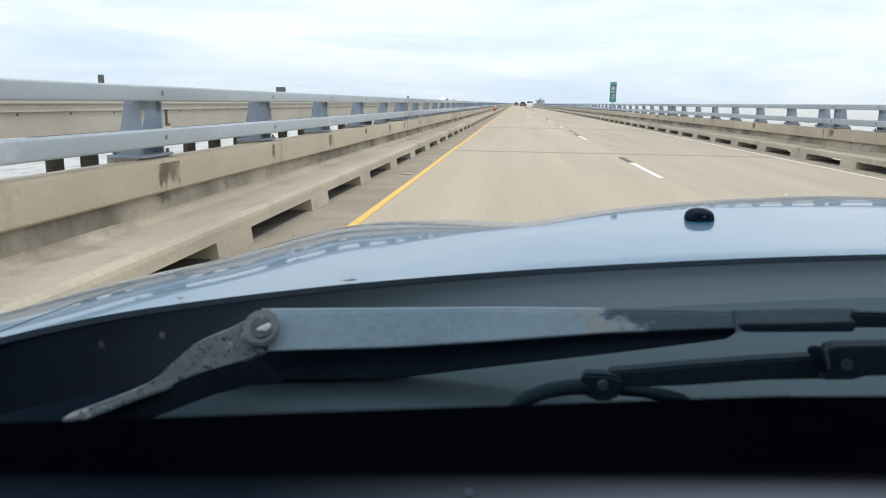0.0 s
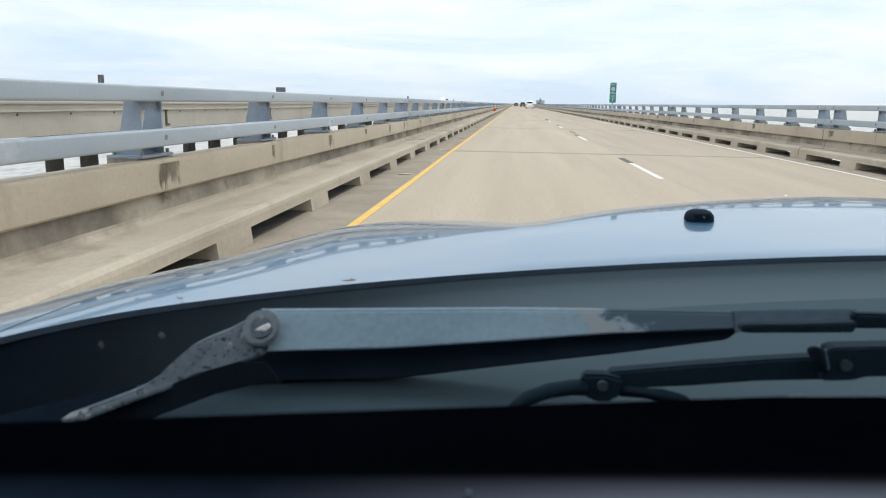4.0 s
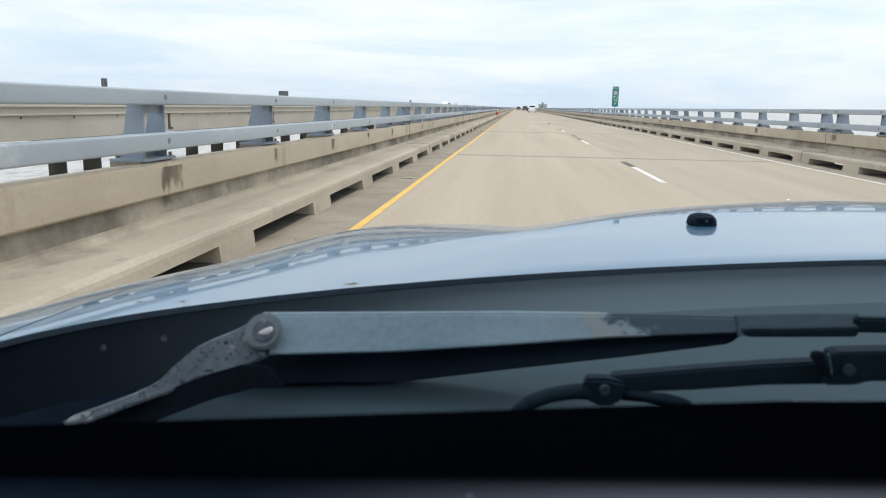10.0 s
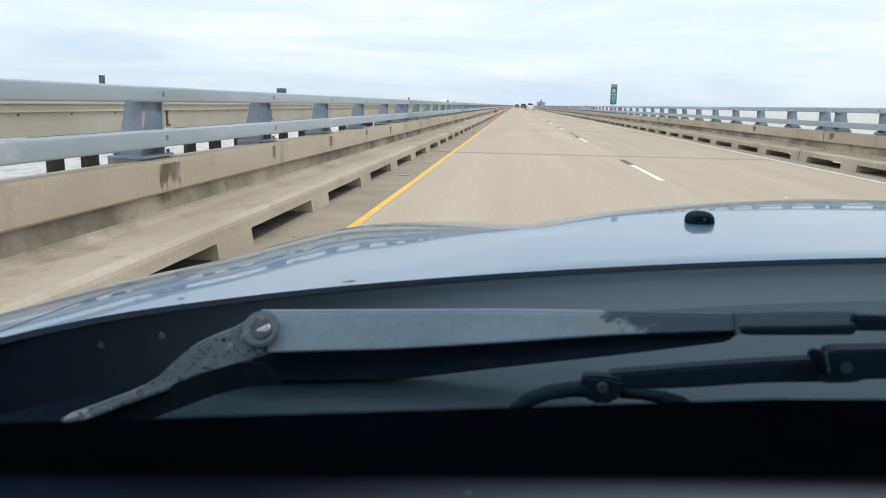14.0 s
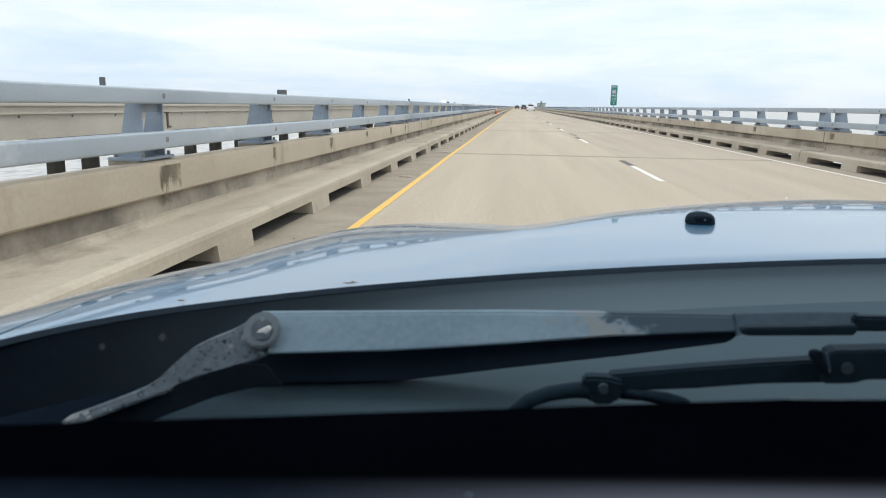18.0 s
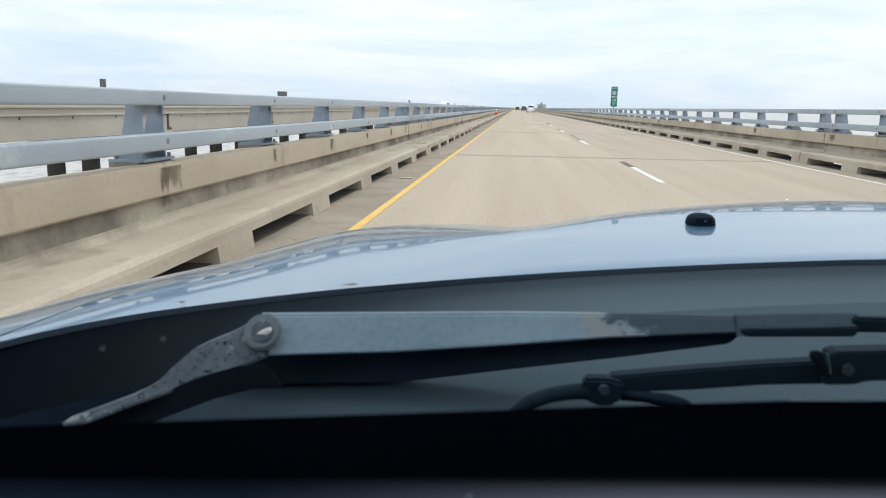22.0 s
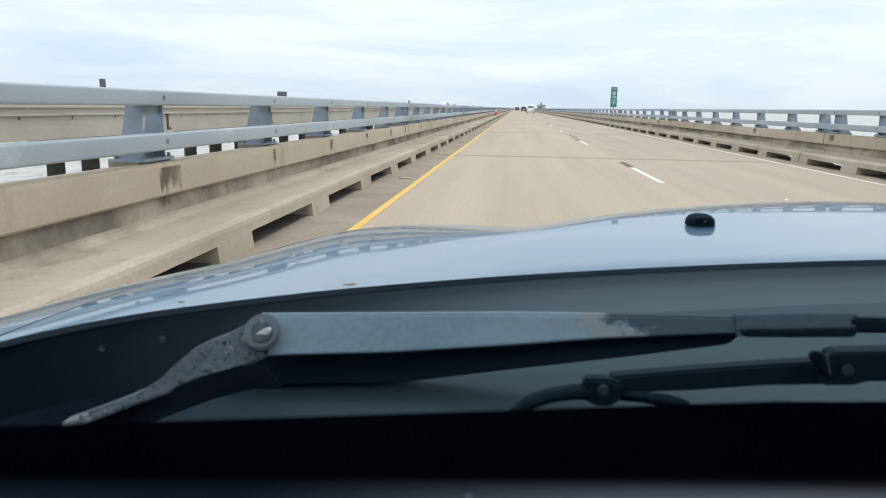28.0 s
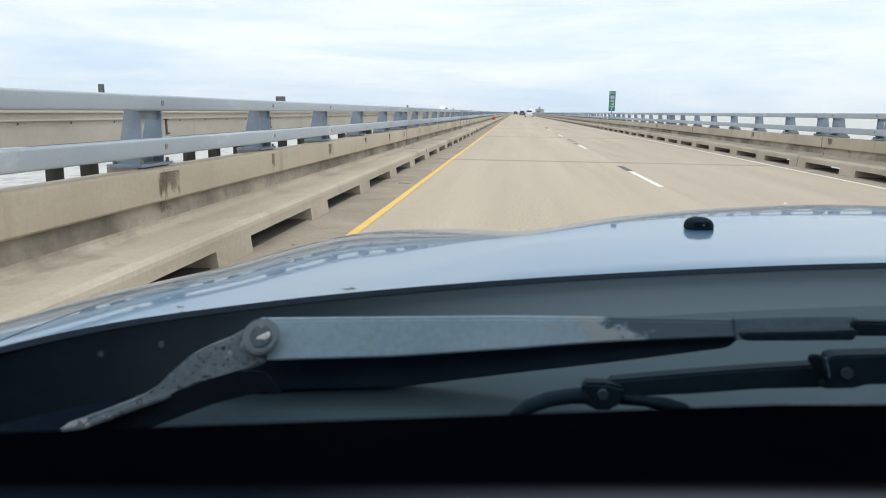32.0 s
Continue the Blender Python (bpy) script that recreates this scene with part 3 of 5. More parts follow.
# the steel rail on the parapet: tapered posts on plates, two tubes
def post_mesh():
    """A post of two upright plates across the parapet, vertical in front and leaning at the back, tied by a low web."""
    bm = bmesh.new()

    def slab(y0, y1, o):
        a = [bm.verts.new((x, y0, z)) for x, z in o]
        b = [bm.verts.new((x, y1, z)) for x, z in o]
        n = len(o)
        for i in range(n):
            bm.faces.new((a[i], a[(i + 1) % n], b[(i + 1) % n], b[i]))
        bm.faces.new(a[::-1])
        bm.faces.new(b)

    side = [(0.0, 0.02), (0.0, 0.40), (-0.108, 0.41), (-0.130, 0.28), (-0.165, 0.12), (-0.205, 0.02)]
    slab(-0.165, -0.145, side)
    slab(0.145, 0.165, side)
    slab(-0.145, 0.145, [(-0.075, 0.02), (-0.075, 0.17), (-0.09, 0.17), (-0.09, 0.02)])
    slab(-0.145, 0.145, [(-0.03, 0.33), (-0.03, 0.40), (-0.045, 0.40), (-0.045, 0.33)])
    bmesh.ops.recalc_face_normals(bm, faces=bm.faces)
    return mesh_of("post", bm, M_POST)


def rail_outline(w, h, r=0.016):
    """A box section with round corners."""
    out = []
    for cx, cz, a0 in ((1, 1, 0), (-1, 1, 90), (-1, -1, 180), (1, -1, 270)):
        for k in range(6):
            a = radians(a0 + 18 * k)
            out.append((cx * (w / 2 - r) + r * math.cos(a), cz * (h / 2 - r) + r * math.sin(a)))
    return out


ME_POST = post_mesh()
ME_PLATE = mesh_of("base_plate", boxes((-0.225, 0.035, -0.24, 0.24, 0.0, 0.022), bevel=0.005), M_POST)
ME_GROUT = mesh_of("grout_pad", boxes((-0.222, 0.0, -0.236, 0.236, -0.05, 0.0)), M_RECESS)
bm = bmesh.new()
for px in (-0.19, 0.012):
    for py in (-0.19, 0.19):
        rod(bm, (px, py, 0.02), (px, py, 0.05), 0.013, n=6)
ME_BOLTS = mesh_of("anchor_bolts", bm, M_BOLT)
ME_TOP = mesh_of("top_rail", extrude_y(rail_outline(0.13, 0.108), 0.006, SPAN - 0.006, 1), M_RAIL, True)
ME_MID = mesh_of("mid_rail", extrude_y(rail_outline(0.10, 0.122), 0.006, SPAN - 0.006, 1), M_RAIL, True)
bm = bmesh.new()
rod(bm, (0.0, 0, 0), (0.016, 0, 0), 0.02, n=10)
ME_STUD = mesh_of("rail_stud", bm, M_BOLT)
for me in (ME_TOP, ME_MID):
    me.polygons[-1].use_smooth = me.polygons[-2].use_smooth = False


def guard_rail(y, s):
    g = thing("guard_rail", "galvanised two-tube steel rail on blue-grey posts, on concrete parapet", "guard rail",
              "guard rails of the bridge", at=pose(foot(s) - s * 0.53, y, 0.685))
    turn = 0 if s == 1 else 180
    for py in POSTS:
        p = share("post", ME_POST, g, pose(-s * 0.045, py, 0, 0, 0, turn))
        share("base_plate", ME_PLATE, p, pose(0, 0, 0))
        share("grout_pad", ME_GROUT, p, pose(0, 0, 0))
        tagged(share("anchor_bolts", ME_BOLTS, p, pose(0, 0, 0)), kind="stuff")
        share("rail_stud", ME_STUD, p, pose(0.088, 0, 0.14))
        share("rail_stud", ME_STUD, p, pose(0.078, 0, 0.445))
    share("top_rail", ME_TOP, g, pose(-s * 0.02, 0, 0.444))
    share("mid_rail", ME_MID, g, pose(s * 0.005, 0, 0.137))
    return g


first = bridge_span(JOINT)
rails = {s: guard_rail(JOINT, s) for s in (1, -1)}
for k in range(-4, LAST_NEAR):
    if k:
        copy_thing(first, pose(0, JOINT + k * SPAN, 0))
        for s in (1, -1):
            copy_thing(rails[s], pose(foot(s) - s * 0.53, JOINT + k * SPAN, 0.685))


# the row of spans beyond: the same forms, joined
def far_spans(name, first_k, last_k, label, maker):
    verts, faces, slots = [], [], []
    mats = []
    for me, at in maker():
        v = np.empty(len(me.vertices) * 3)
        me.vertices.foreach_get("co", v)
        v = v.reshape(-1, 3) @ np.array(at.to_3x3()).T + np.array(at.translation)
        f = [tuple(p.vertices) for p in me.polygons]
        m = me.materials[0]
        if m not in mats:
            mats.append(m)
        for k in range(first_k, last_k):
            o = len(verts)
            verts += [(x, y + k * SPAN, z) for x, y, z in v.tolist()]
            faces += [tuple(i + o for i in q) for q in f]
            slots += [mats.index(m)] * len(f)
    me = bpy.data.meshes.new(name)
    me.from_pydata(verts, [], faces)
    for m in mats:
        me.materials.append(m)
    me.polygons.foreach_set("material_index", slots)
    me.update()
    eased(me)
    return tagged(new(name, me), label, "bridge", kind="stuff")


def our_far_pieces():
    out = [(m, pose(0, JOINT, 0)) for m in (ME_DECK, ME_DECK_R, ME_SHOULDER_L, ME_SHOULDER_R, ME_FILLER, ME_HEADER, ME_CAP)]
    for s in (1, -1):
        out += [(m, pose(foot(s), JOINT, 0)) for m in (ME_CURB[s], ME_BACK[s], ME_SILTSHADE[s])] + [(ME_BEAM[s], pose(foot(s), JOINT + k * BLOCK, 0)) for k in range(7)]
        x = foot(s) - s * 0.53
        out += [(ME_POST, pose(x - s * 0.045, JOINT + py, 0.685, 0, 0, 0 if s == 1 else 180)) for py in POSTS]
        out += [(ME_TOP, pose(x - s * 0.02, JOINT, 0.685 + 0.448)), (ME_MID, pose(x + s * 0.005, JOINT, 0.685 + 0.137))]
    return out


far_spans("distant_bridge_spans", LAST_NEAR, LAST_FAR, "distant concrete causeway spans with steel rails running to the horizon", our_far_pieces)

far_spans("bridge_spans_behind", -20, -4, "concrete causeway spans with steel rails already driven over", our_far_pieces)

# ---------------------------------------------------------------- the twin bridge across the water
TWIN_R, TWIN_L = -18.5, -29.5
ME_T_DECK = mesh_of("deck", boxes((TWIN_L, TWIN_R - 0.45, 0.01, SPAN - 0.01, 0.12, 0.50)), M_FARCONC)
ME_T_FASCIA = mesh_of("fascia_beam", boxes((TWIN_R - 0.45, TWIN_R, 0.01, SPAN - 0.01, -0.45, 0.49)), M_FARCONC)
ME_T_PARAPET = mesh_of("parapet", extrude_y([(TWIN_R + 0.11, 0.495), (TWIN_R + 0.11, 0.535), (TWIN_R - 0.02, 0.55), (TWIN_R - 0.03, 0.80), (TWIN_R + 0.07, 0.805), (TWIN_R + 0.07, 0.87), (TWIN_R - 0.28, 0.87),
                                             (TWIN_R - 0.30, 0.50)], 0.01, SPAN - 0.01), M_FARCONC)
ME_T_PARAPET_FAR = mesh_of("parapet", boxes((TWIN_L + 0.02, TWIN_L + 0.30, 0.01, SPAN - 0.01, 0.50, 0.97)), M_FARCONC)
ME_T_CAP = mesh_of("pile_cap", boxes((TWIN_L + 1.0, TWIN_R - 0.9, -0.6, 0.6, -1.1, -0.46), bevel=0.03), M_PILE)
bm = bmesh.new()
rod(bm, (0, 0, -1.09), (0, 0, WATER_Z - 1.5), 0.46, n=20)
ME_T_PILE = mesh_of("pile", bm, M_PILE, True)
ME_T_DRAIN = mesh_of("drain_hole", rod(bmesh.new(), (TWIN_R - 0.04, 1.7, 0.40), (TWIN_R + 0.012, 1.7, 0.40), 0.055, n=10), M_JOINT)
bm = boxes((TWIN_R - 0.1, TWIN_R + 0.05, -0.085, 0.085, -0.24, 0.46), (TWIN_R - 0.1, TWIN_R + 0.012, -0.26, 0.32, 0.44, 0.495), (TWIN_R - 0.1, TWIN_R + 0.05, -0.085, 0.36, -0.33, -0.23), bevel=0.008)
ME_T_JOINT = mesh_of("joint_bracket", bm, M_RUST)
TWIN_JOINT = 38.3


def twin_span(y):
    sp = thing("twin_bridge_span", "pale concrete span of the parallel bridge on dark round piles", "bridge", "spans of the twin bridge", "structure", pose(0, y, 0))
    for nm, me in (("deck", ME_T_DECK), ("fascia_beam", ME_T_FASCIA), ("parapet", ME_T_PARAPET), ("parapet", ME_T_PARAPET_FAR), ("pile_cap", ME_T_CAP),
                   ("joint_bracket", ME_T_JOINT)):
        share(nm, me, sp, pose(0, 0, 0))
    for x in (-20.98, -22.98, -25.0):
        share("pile", ME_T_PILE, sp, pose(x, 0, 0))
    for k in range(5):
        share("drain_hole", ME_T_DRAIN, sp, pose(0, 3.4 * k, 0))
    return sp


twin = twin_span(TWIN_JOINT)
for k in range(-6, LAST_NEAR):
    if k:
        copy_thing(twin, pose(0, TWIN_JOINT + k * SPAN, 0))


def twin_far_pieces():
    return [(m, pose(0, TWIN_JOINT, 0)) for m in (ME_T_DECK, ME_T_FASCIA, ME_T_PARAPET, ME_T_PARAPET_FAR, ME_T_CAP)] + [(ME_T_PILE, pose(x, TWIN_JOINT, 0)) for x in (-20.98, -22.98, -25.0)]


far_spans("distant_twin_spans", LAST_NEAR, LAST_FAR, "distant pale concrete spans of the parallel bridge", twin_far_pieces)
far_spans("twin_spans_behind", -22, -6, "pale concrete spans of the parallel bridge further back", twin_far_pieces)

# ---------------------------------------------------------------- road markings
ROAD_END = JOINT + LAST_FAR * SPAN


def strip(name, x0, x1, material, label):
    bm = bmesh.new()
    ys = [-320 + 4 * i for i in range(155)] + [300 + 100 * i for i in range(int((ROAD_END - 300) / 100) + 1)]
    row = []
    for i, y in enumerate(ys):
        w = 0.006 * math.sin(i * 1.7) + 0.004 * math.sin(i * 4.1)
        row.append((bm.verts.new((x0 + w, y, 0.004)), bm.verts.new((x1 + w, y, 0.004))))
    for a, b in zip(row, row[1:]):
        bm.faces.new((a[0], a[1], b[1], b[0]))
    return tagged(part(name, bm, material), label, "road marking", kind="structure")


strip("yellow_edge_line", -1.462, -1.380, M_YELLOW, "worn yellow edge line painted along the left curb")
strip("white_edge_line", 5.795, 5.885, M_WHITE, "worn white edge line painted along the right shoulder")
DASH_X = 2.285
ME_DASH_W = mesh_of("white_dash", boxes((-0.05, 0.05, 0, 3.05, 0.0005, 0.004)), M_WHITE)
ME_DASH_B = mesh_of("black_dash", boxes((-0.065, 0.065, 0, 1.45, 0.0005, 0.0035)), M_BLACKMARK)
ME_BAR = mesh_of("marker_pad", boxes((-0.10, 0.10, -0.05, 0.05, 0.0, 0.014), bevel=0.005), M_MARKER)
dash = thing("lane_dash", "white lane dash with a black contrast tail on the concrete road", "road marking", "lane dashes", "structure", pose(DASH_X, 11.65, 0))
share("white_dash", ME_DASH_W, dash, pose(0, 0, 0))
share("black_dash", ME_DASH_B, dash, pose(0, 3.05, 0))
for k in range(-4, 40):
    if k:
        copy_thing(dash, pose(DASH_X, 11.65 + 12.19 * k, 0))
for k in range(0, 9):
    for j in range(4):
        ob = new("lane_marker", ME_BAR)
        ob.matrix_basis = pose(DASH_X + 0.05, 5.35 + 24.38 * k + 0.75 * j, 0)
        tagged(ob, "small pale worn raised pavement marker between lane dashes", "road marker", "lane markers", "structure")
for k in range(-2, 22):
    ob = new("edge_marker", ME_BAR)
    ob.matrix_basis = pose(-1.66, 11.3 + 6.1 * k, 0, 0, 0, 4 * math.sin(k * 2.3))
    tagged(ob, "low grubby pavement marker beside the yellow line", "road marker", "edge markers", "structure")

# run-off stains below the posts, on the face of the beam
rng = random.Random(5)


def stain_mesh(wide, high):
    """A thin film that runs down from the height 0, a little uneven at its sides."""
    bm = bmesh.new()
    rows = [[bm.verts.new((0, wide * (0.5 * k - 0.5) * (1 + 0.1 * math.sin(3 * f + k)), -high * f)) for k in range(3)] for f in (0, 0.25, 0.5, 0.75, 1)]
    for a, b in zip(rows, rows[1:]):
        for k in range(2):
            bm.faces.new((a[k], a[k + 1], b[k + 1], b[k]))
    return mesh_of("run_off_stain", bm, M_STAIN)


ME_STAINS = [stain_mesh(w, h) for w, h in ((0.30, 0.19), (0.16, 0.17), (0.42, 0.15), (0.24, 0.11), (0.12, 0.19), (0.36, 0.19), (0.20, 0.14))]
ME_RUNS = [stain_mesh(w, 0.10) for w in (0.14, 0.22, 0.30)]


def stain(name, me, at, label):
    ob = new(name, me)
    ob.matrix_basis = at
    tagged(ob, label, "stain", "run-off stains", "structure")


for side, foot_x in ((1, CURB_L), (-1, CURB_R)):
    for k in range(-1, 5):
        for py in POSTS:
            y = JOINT + k * SPAN + py
            if rng.random() < (1.0 if side == 1 and k == -1 else 0.7 if side == 1 else 0.4):
                stain("run_off_stain", rng.choice(ME_STAINS), pose(foot_x - side * 0.498, y, 0.640), "dark water stain running down the parapet below a post")
            if side == 1 and rng.random() < 0.3:
                stain("run_off_stain", rng.choice(ME_RUNS), pose(foot_x - 0.5560, y + rng.uniform(-0.1, 0.1), 0.428, 0, -8), "dark water stain on the recess wall")

# the heavy run-off below the post beside the car: over the beam, down the recess and on to the ledge
y = JOINT + POSTS[2] - SPAN
stain("run_off_stain", stain_mesh(0.46, 0.195), pose(CURB_L - 0.4972, y + 0.08, 0.641), "broad dark water stain running down the parapet below a post")
stain("run_off_stain", stain_mesh(0.22, 0.10), pose(CURB_L - 0.5560, y + 0.10, 0.43, 0, -8), "dark water stain on the recess wall")

# flakes of litter and grit on the shoulders and along the lane line
rng = random.Random(9)
litter = bmesh.new()
for k in range(200):
    y = rng.uniform(2.0, 40.0)
    x = rng.choice((rng.uniform(CURB_L + 0.04, CURB_L + 0.55), rng.uniform(CURB_R - 0.5, CURB_R - 0.05), rng.gauss(DASH_X + 0.15, 0.25), rng.uniform(-1.3, 5.5)))
    r, n = rng.uniform(0.006, 0.020), 5
    vs = [litter.verts.new((x + r * math.cos(a) * rng.uniform(0.5, 1.4), y + r * math.sin(a) * rng.uniform(0.5, 1.6), 0.003 + rng.uniform(0, 0.012))) for a in (i * math.tau / n for i in range(n))]
    litter.faces.new(vs).material_index = rng.choice((0, 0, 1, 1, 1, 2))
tagged(part("road_litter", litter, (M_RUST, M_MARKER, M_SIGNWHITE)), "small pale and brown flakes of litter and grit on the road", "litter", kind="stuff")

# ---------------------------------------------------------------- signs, cones, pole, hut


def text_part(body, size, material, parent, at, label=""):
    cu = bpy.data.curves.new("lettering", "FONT")
    cu.body, cu.size, cu.align_x, cu.align_y, cu.extrude = body, size, "CENTER", "CENTER", 0.002
    tmp = bpy.data.objects.new("lettering", cu)
    scene.collection.objects.link(tmp)
    dg = bpy.context.evaluated_depsgraph_get()
    me = bpy.data.meshes.new_from_object(tmp.evaluated_get(dg))
    bpy.data.objects.remove(tmp)
    me.materials.clear()
    me.materials.append(material)
    ob = share("lettering", me, parent, at)
    return tagged(ob, label)


def mile_sign(x, y, whole, tenth):
    s = thing("mile_sign", "tall narrow green mile sign with white lettering on the parapet", "road sign", "mile signs", at=pose(x, y, 0.30))
    part("pole", rod(bmesh.new(), (0, 0.05, 0.384), (0, 0.05, 2.2), 0.03), M_POLE, s, smooth=True)
    part("panel", boxes((-0.23, 0.23, 0.0, 0.012, 1.00, 2.43), bevel=0.003), M_GREEN, s)
    text_part("SOUTH", 0.155, M_SIGNWHITE, s, pose(0, -0.005, 2.30, 90))
    bm = bmesh.new()
    rod(bm, (0, -0.006, 1.98), (0, 0, 1.98), 0.15, n=24)
    part("roundel", bm, M_SIGNGREY, s, "plain lilac-grey roundel")
    text_part("MILE", 0.19, M_SIGNWHITE, s, pose(0, -0.005, 1.70, 90))
    text_part(whole, 0.26, M_SIGNWHITE, s, pose(0, -0.005, 1.47, 90))
    part("divider", boxes((-0.2, 0.2, -0.004, 0.0, 1.315, 1.335)), M_SIGNWHITE, s)
    text_part(tenth, 0.26, M_SIGNWHITE, s, pose(0, -0.005, 1.16, 90))
    return s


for k, tenth in ((-1, "8"), (0, "7"), (1, "6"), (2, "5")):
    mile_sign(7.08, 56 + 161 * k, "14", tenth)


def sign_back(x, y):
    s = thing("small_road_sign", "back of a dark narrow road sign on the twin bridge", "road sign", "signs on the twin bridge", at=pose(x, y, 0.5))
    part("pole", rod(bmesh.new(), (0, 0, 0.468), (0, 0, 2.0), 0.03), M_POLE, s, smooth=True)
    part("panel", boxes((-0.23, 0.23, 0.04, 0.06, 1.2, 2.15), bevel=0.004), M_SIGNBACK, s)
    part("brace", boxes((-0.15, 0.15, 0.03, 0.04, 1.45, 1.52), (-0.15, 0.15, 0.03, 0.04, 1.85, 1.92)), M_SIGNBACK, s)


for k in range(-1, 4):
    sign_back(-29.3, 51 + 153 * k)


def board_back(x, y):
    s = thing("board_sign", "back of a wide dark sign board on the twin bridge", "road sign", "signs on the twin bridge", at=pose(x, y, 0.5))
    part("post", rod(bmesh.new(), (0, 0, 0.468), (0, 0, 1.55), 0.05), M_POLE, s, smooth=True)
    part("board", boxes((-0.62, 0.62, 0.06, 0.085, 1.45, 2.15), bevel=0.006), M_SIGNBACK, s)
    for z in (1.58, 1.96):
        part("brace", boxes((-0.60, 0.60, 0.03, 0.058, z, z + 0.06)), M_POLE, s)


for y in (92, 320):
    board_back(-29.3, y)


def traffic_cone(x, y, z):
    c = thing("traffic_cone", "orange traffic cone with two white bands on the curb ledge", "traffic cone", "traffic cones", at=pose(x, y, z))
    part("foot", boxes((-0.19, 0.19, -0.19, 0.19, 0.0, 0.035), bevel=0.012), M_ORANGE, c)
    H, R0, R1 = 0.71, 0.14, 0.035

    def ring(z0, z1, extra, material, name, label=""):
        bm = bmesh.new()
        r = lambda q: R0 + (R1 - R0) * q / H + extra
        rod(bm, (0, 0, z0), (0, 0, z1), r(z0), r(z1), 24)
        part(name, bm, material, c, label, True)

    ring(0.03, H, 0.0, M_ORANGE, "body")
    ring(0.33, 0.43, 0.002, M_REFLECT, "band", "white reflective band")
    ring(0.48, 0.63, 0.002, M_REFLECT, "band", "white reflective band")


for y in (-210, 85, 405):
    traffic_cone(-2.27, y, 0.262)

# a tall bare pole outside the right rail, far behind
s = thing("tall_pole", "tall plain grey steel pole bracketed outside the bridge rail", "pole", at=pose(7.35, -268, -0.2))
part("mast", rod(bmesh.new(), (0, 0, 0), (0, 0, 4.4), 0.075, 0.065, 16), M_POLE, s, smooth=True)
part("cap", rod(bmesh.new(), (0, 0, 4.4), (0, 0, 4.46), 0.08, 0.06, 16), M_POLE, s)
part("bracket", boxes((-0.14, 0.10, -0.09, 0.09, 0.1, 0.25), (-0.14, 0.10, -0.09, 0.09, 0.55, 0.70), bevel=0.01), M_POLE, s)

# a service hut on its own platform beside the bridge, far ahead
h = thing("service_hut", "small beige service hut on a piled platform beside the far bridge", "hut", at=pose(21, 640, 0.2))
part("platform", boxes((-5, 5, -5, 5, -0.6, 0.0)), M_FARCONC, h)
part("wall", boxes((-3.4, 3.4, -3, 3, 0.0, 3.6)), M_HOUSE, h)
part("roof", boxes((-3.8, 3.8, -3.4, 3.4, 3.6, 4.0), bevel=0.08), M_ROOF, h)
part("door", boxes((0.6, 1.5, -3.04, -3.0, 0.0, 2.05)), M_ROOF, h)
part("window", boxes((-2.2, -1.0, -3.04, -3.0, 1.1, 2.1)), M_DARKGLASS, h)
for px in (-4, 4):
    for py in (-4, 4):
        part("pile", rod(bmesh.new(), (px, py, -0.59), (px, py, WATER_Z - 1.4), 0.35, n=12), M_PILE, h, smooth=True)


# ---------------------------------------------------------------- vehicles ahead


def wheel_set(parent, half, ys, r, width=0.22):
    for y in ys:
        for sgn in (-1, 1):
            x = sgn * (half - width / 2 - 0.01)
            t = part("tyre", rod(bmesh.new(), (-width / 2, 0, 0), (width / 2, 0, 0), r, n=28), M_TYRE, parent, smooth=False, at=pose(x, y, r))
            part("rim", rod(bmesh.new(), (-width / 2 - 0.006, 0, 0), (width / 2 + 0.006, 0, 0), r * 0.62, n=20), M_RIM, t, "silver wheel rim")


def loft(sections, name, material, parent, label=""):
    """Closed sections (half-outlines of (x, z) mirrored) at successive y."""
    bm = bmesh.new()
    rings = []
    for y, half in sections:
        pts = list(half) + [(-x, z) for x, z in reversed(half)]
        rings.append([bm.verts.new((x, y, z)) for x, z in pts])
    n = len(rings[0])
    for a, b in zip(rings, rings[1:]):
        for i in range(n):
            bm.faces.new((a[i], a[(i + 1) % n], b[(i + 1) % n], b[i]))
    bm.faces.new(rings[0][::-1])
    bm.faces.new(rings[-1])
    bmesh.ops.recalc_face_normals(bm, faces=bm.faces)
    bmesh.ops.bevel(bm, geom=list(bm.edges), offset=0.03, segments=2, affect="EDGES", clamp_overlap=True)
    return part(name, bm, material, parent, label, True)


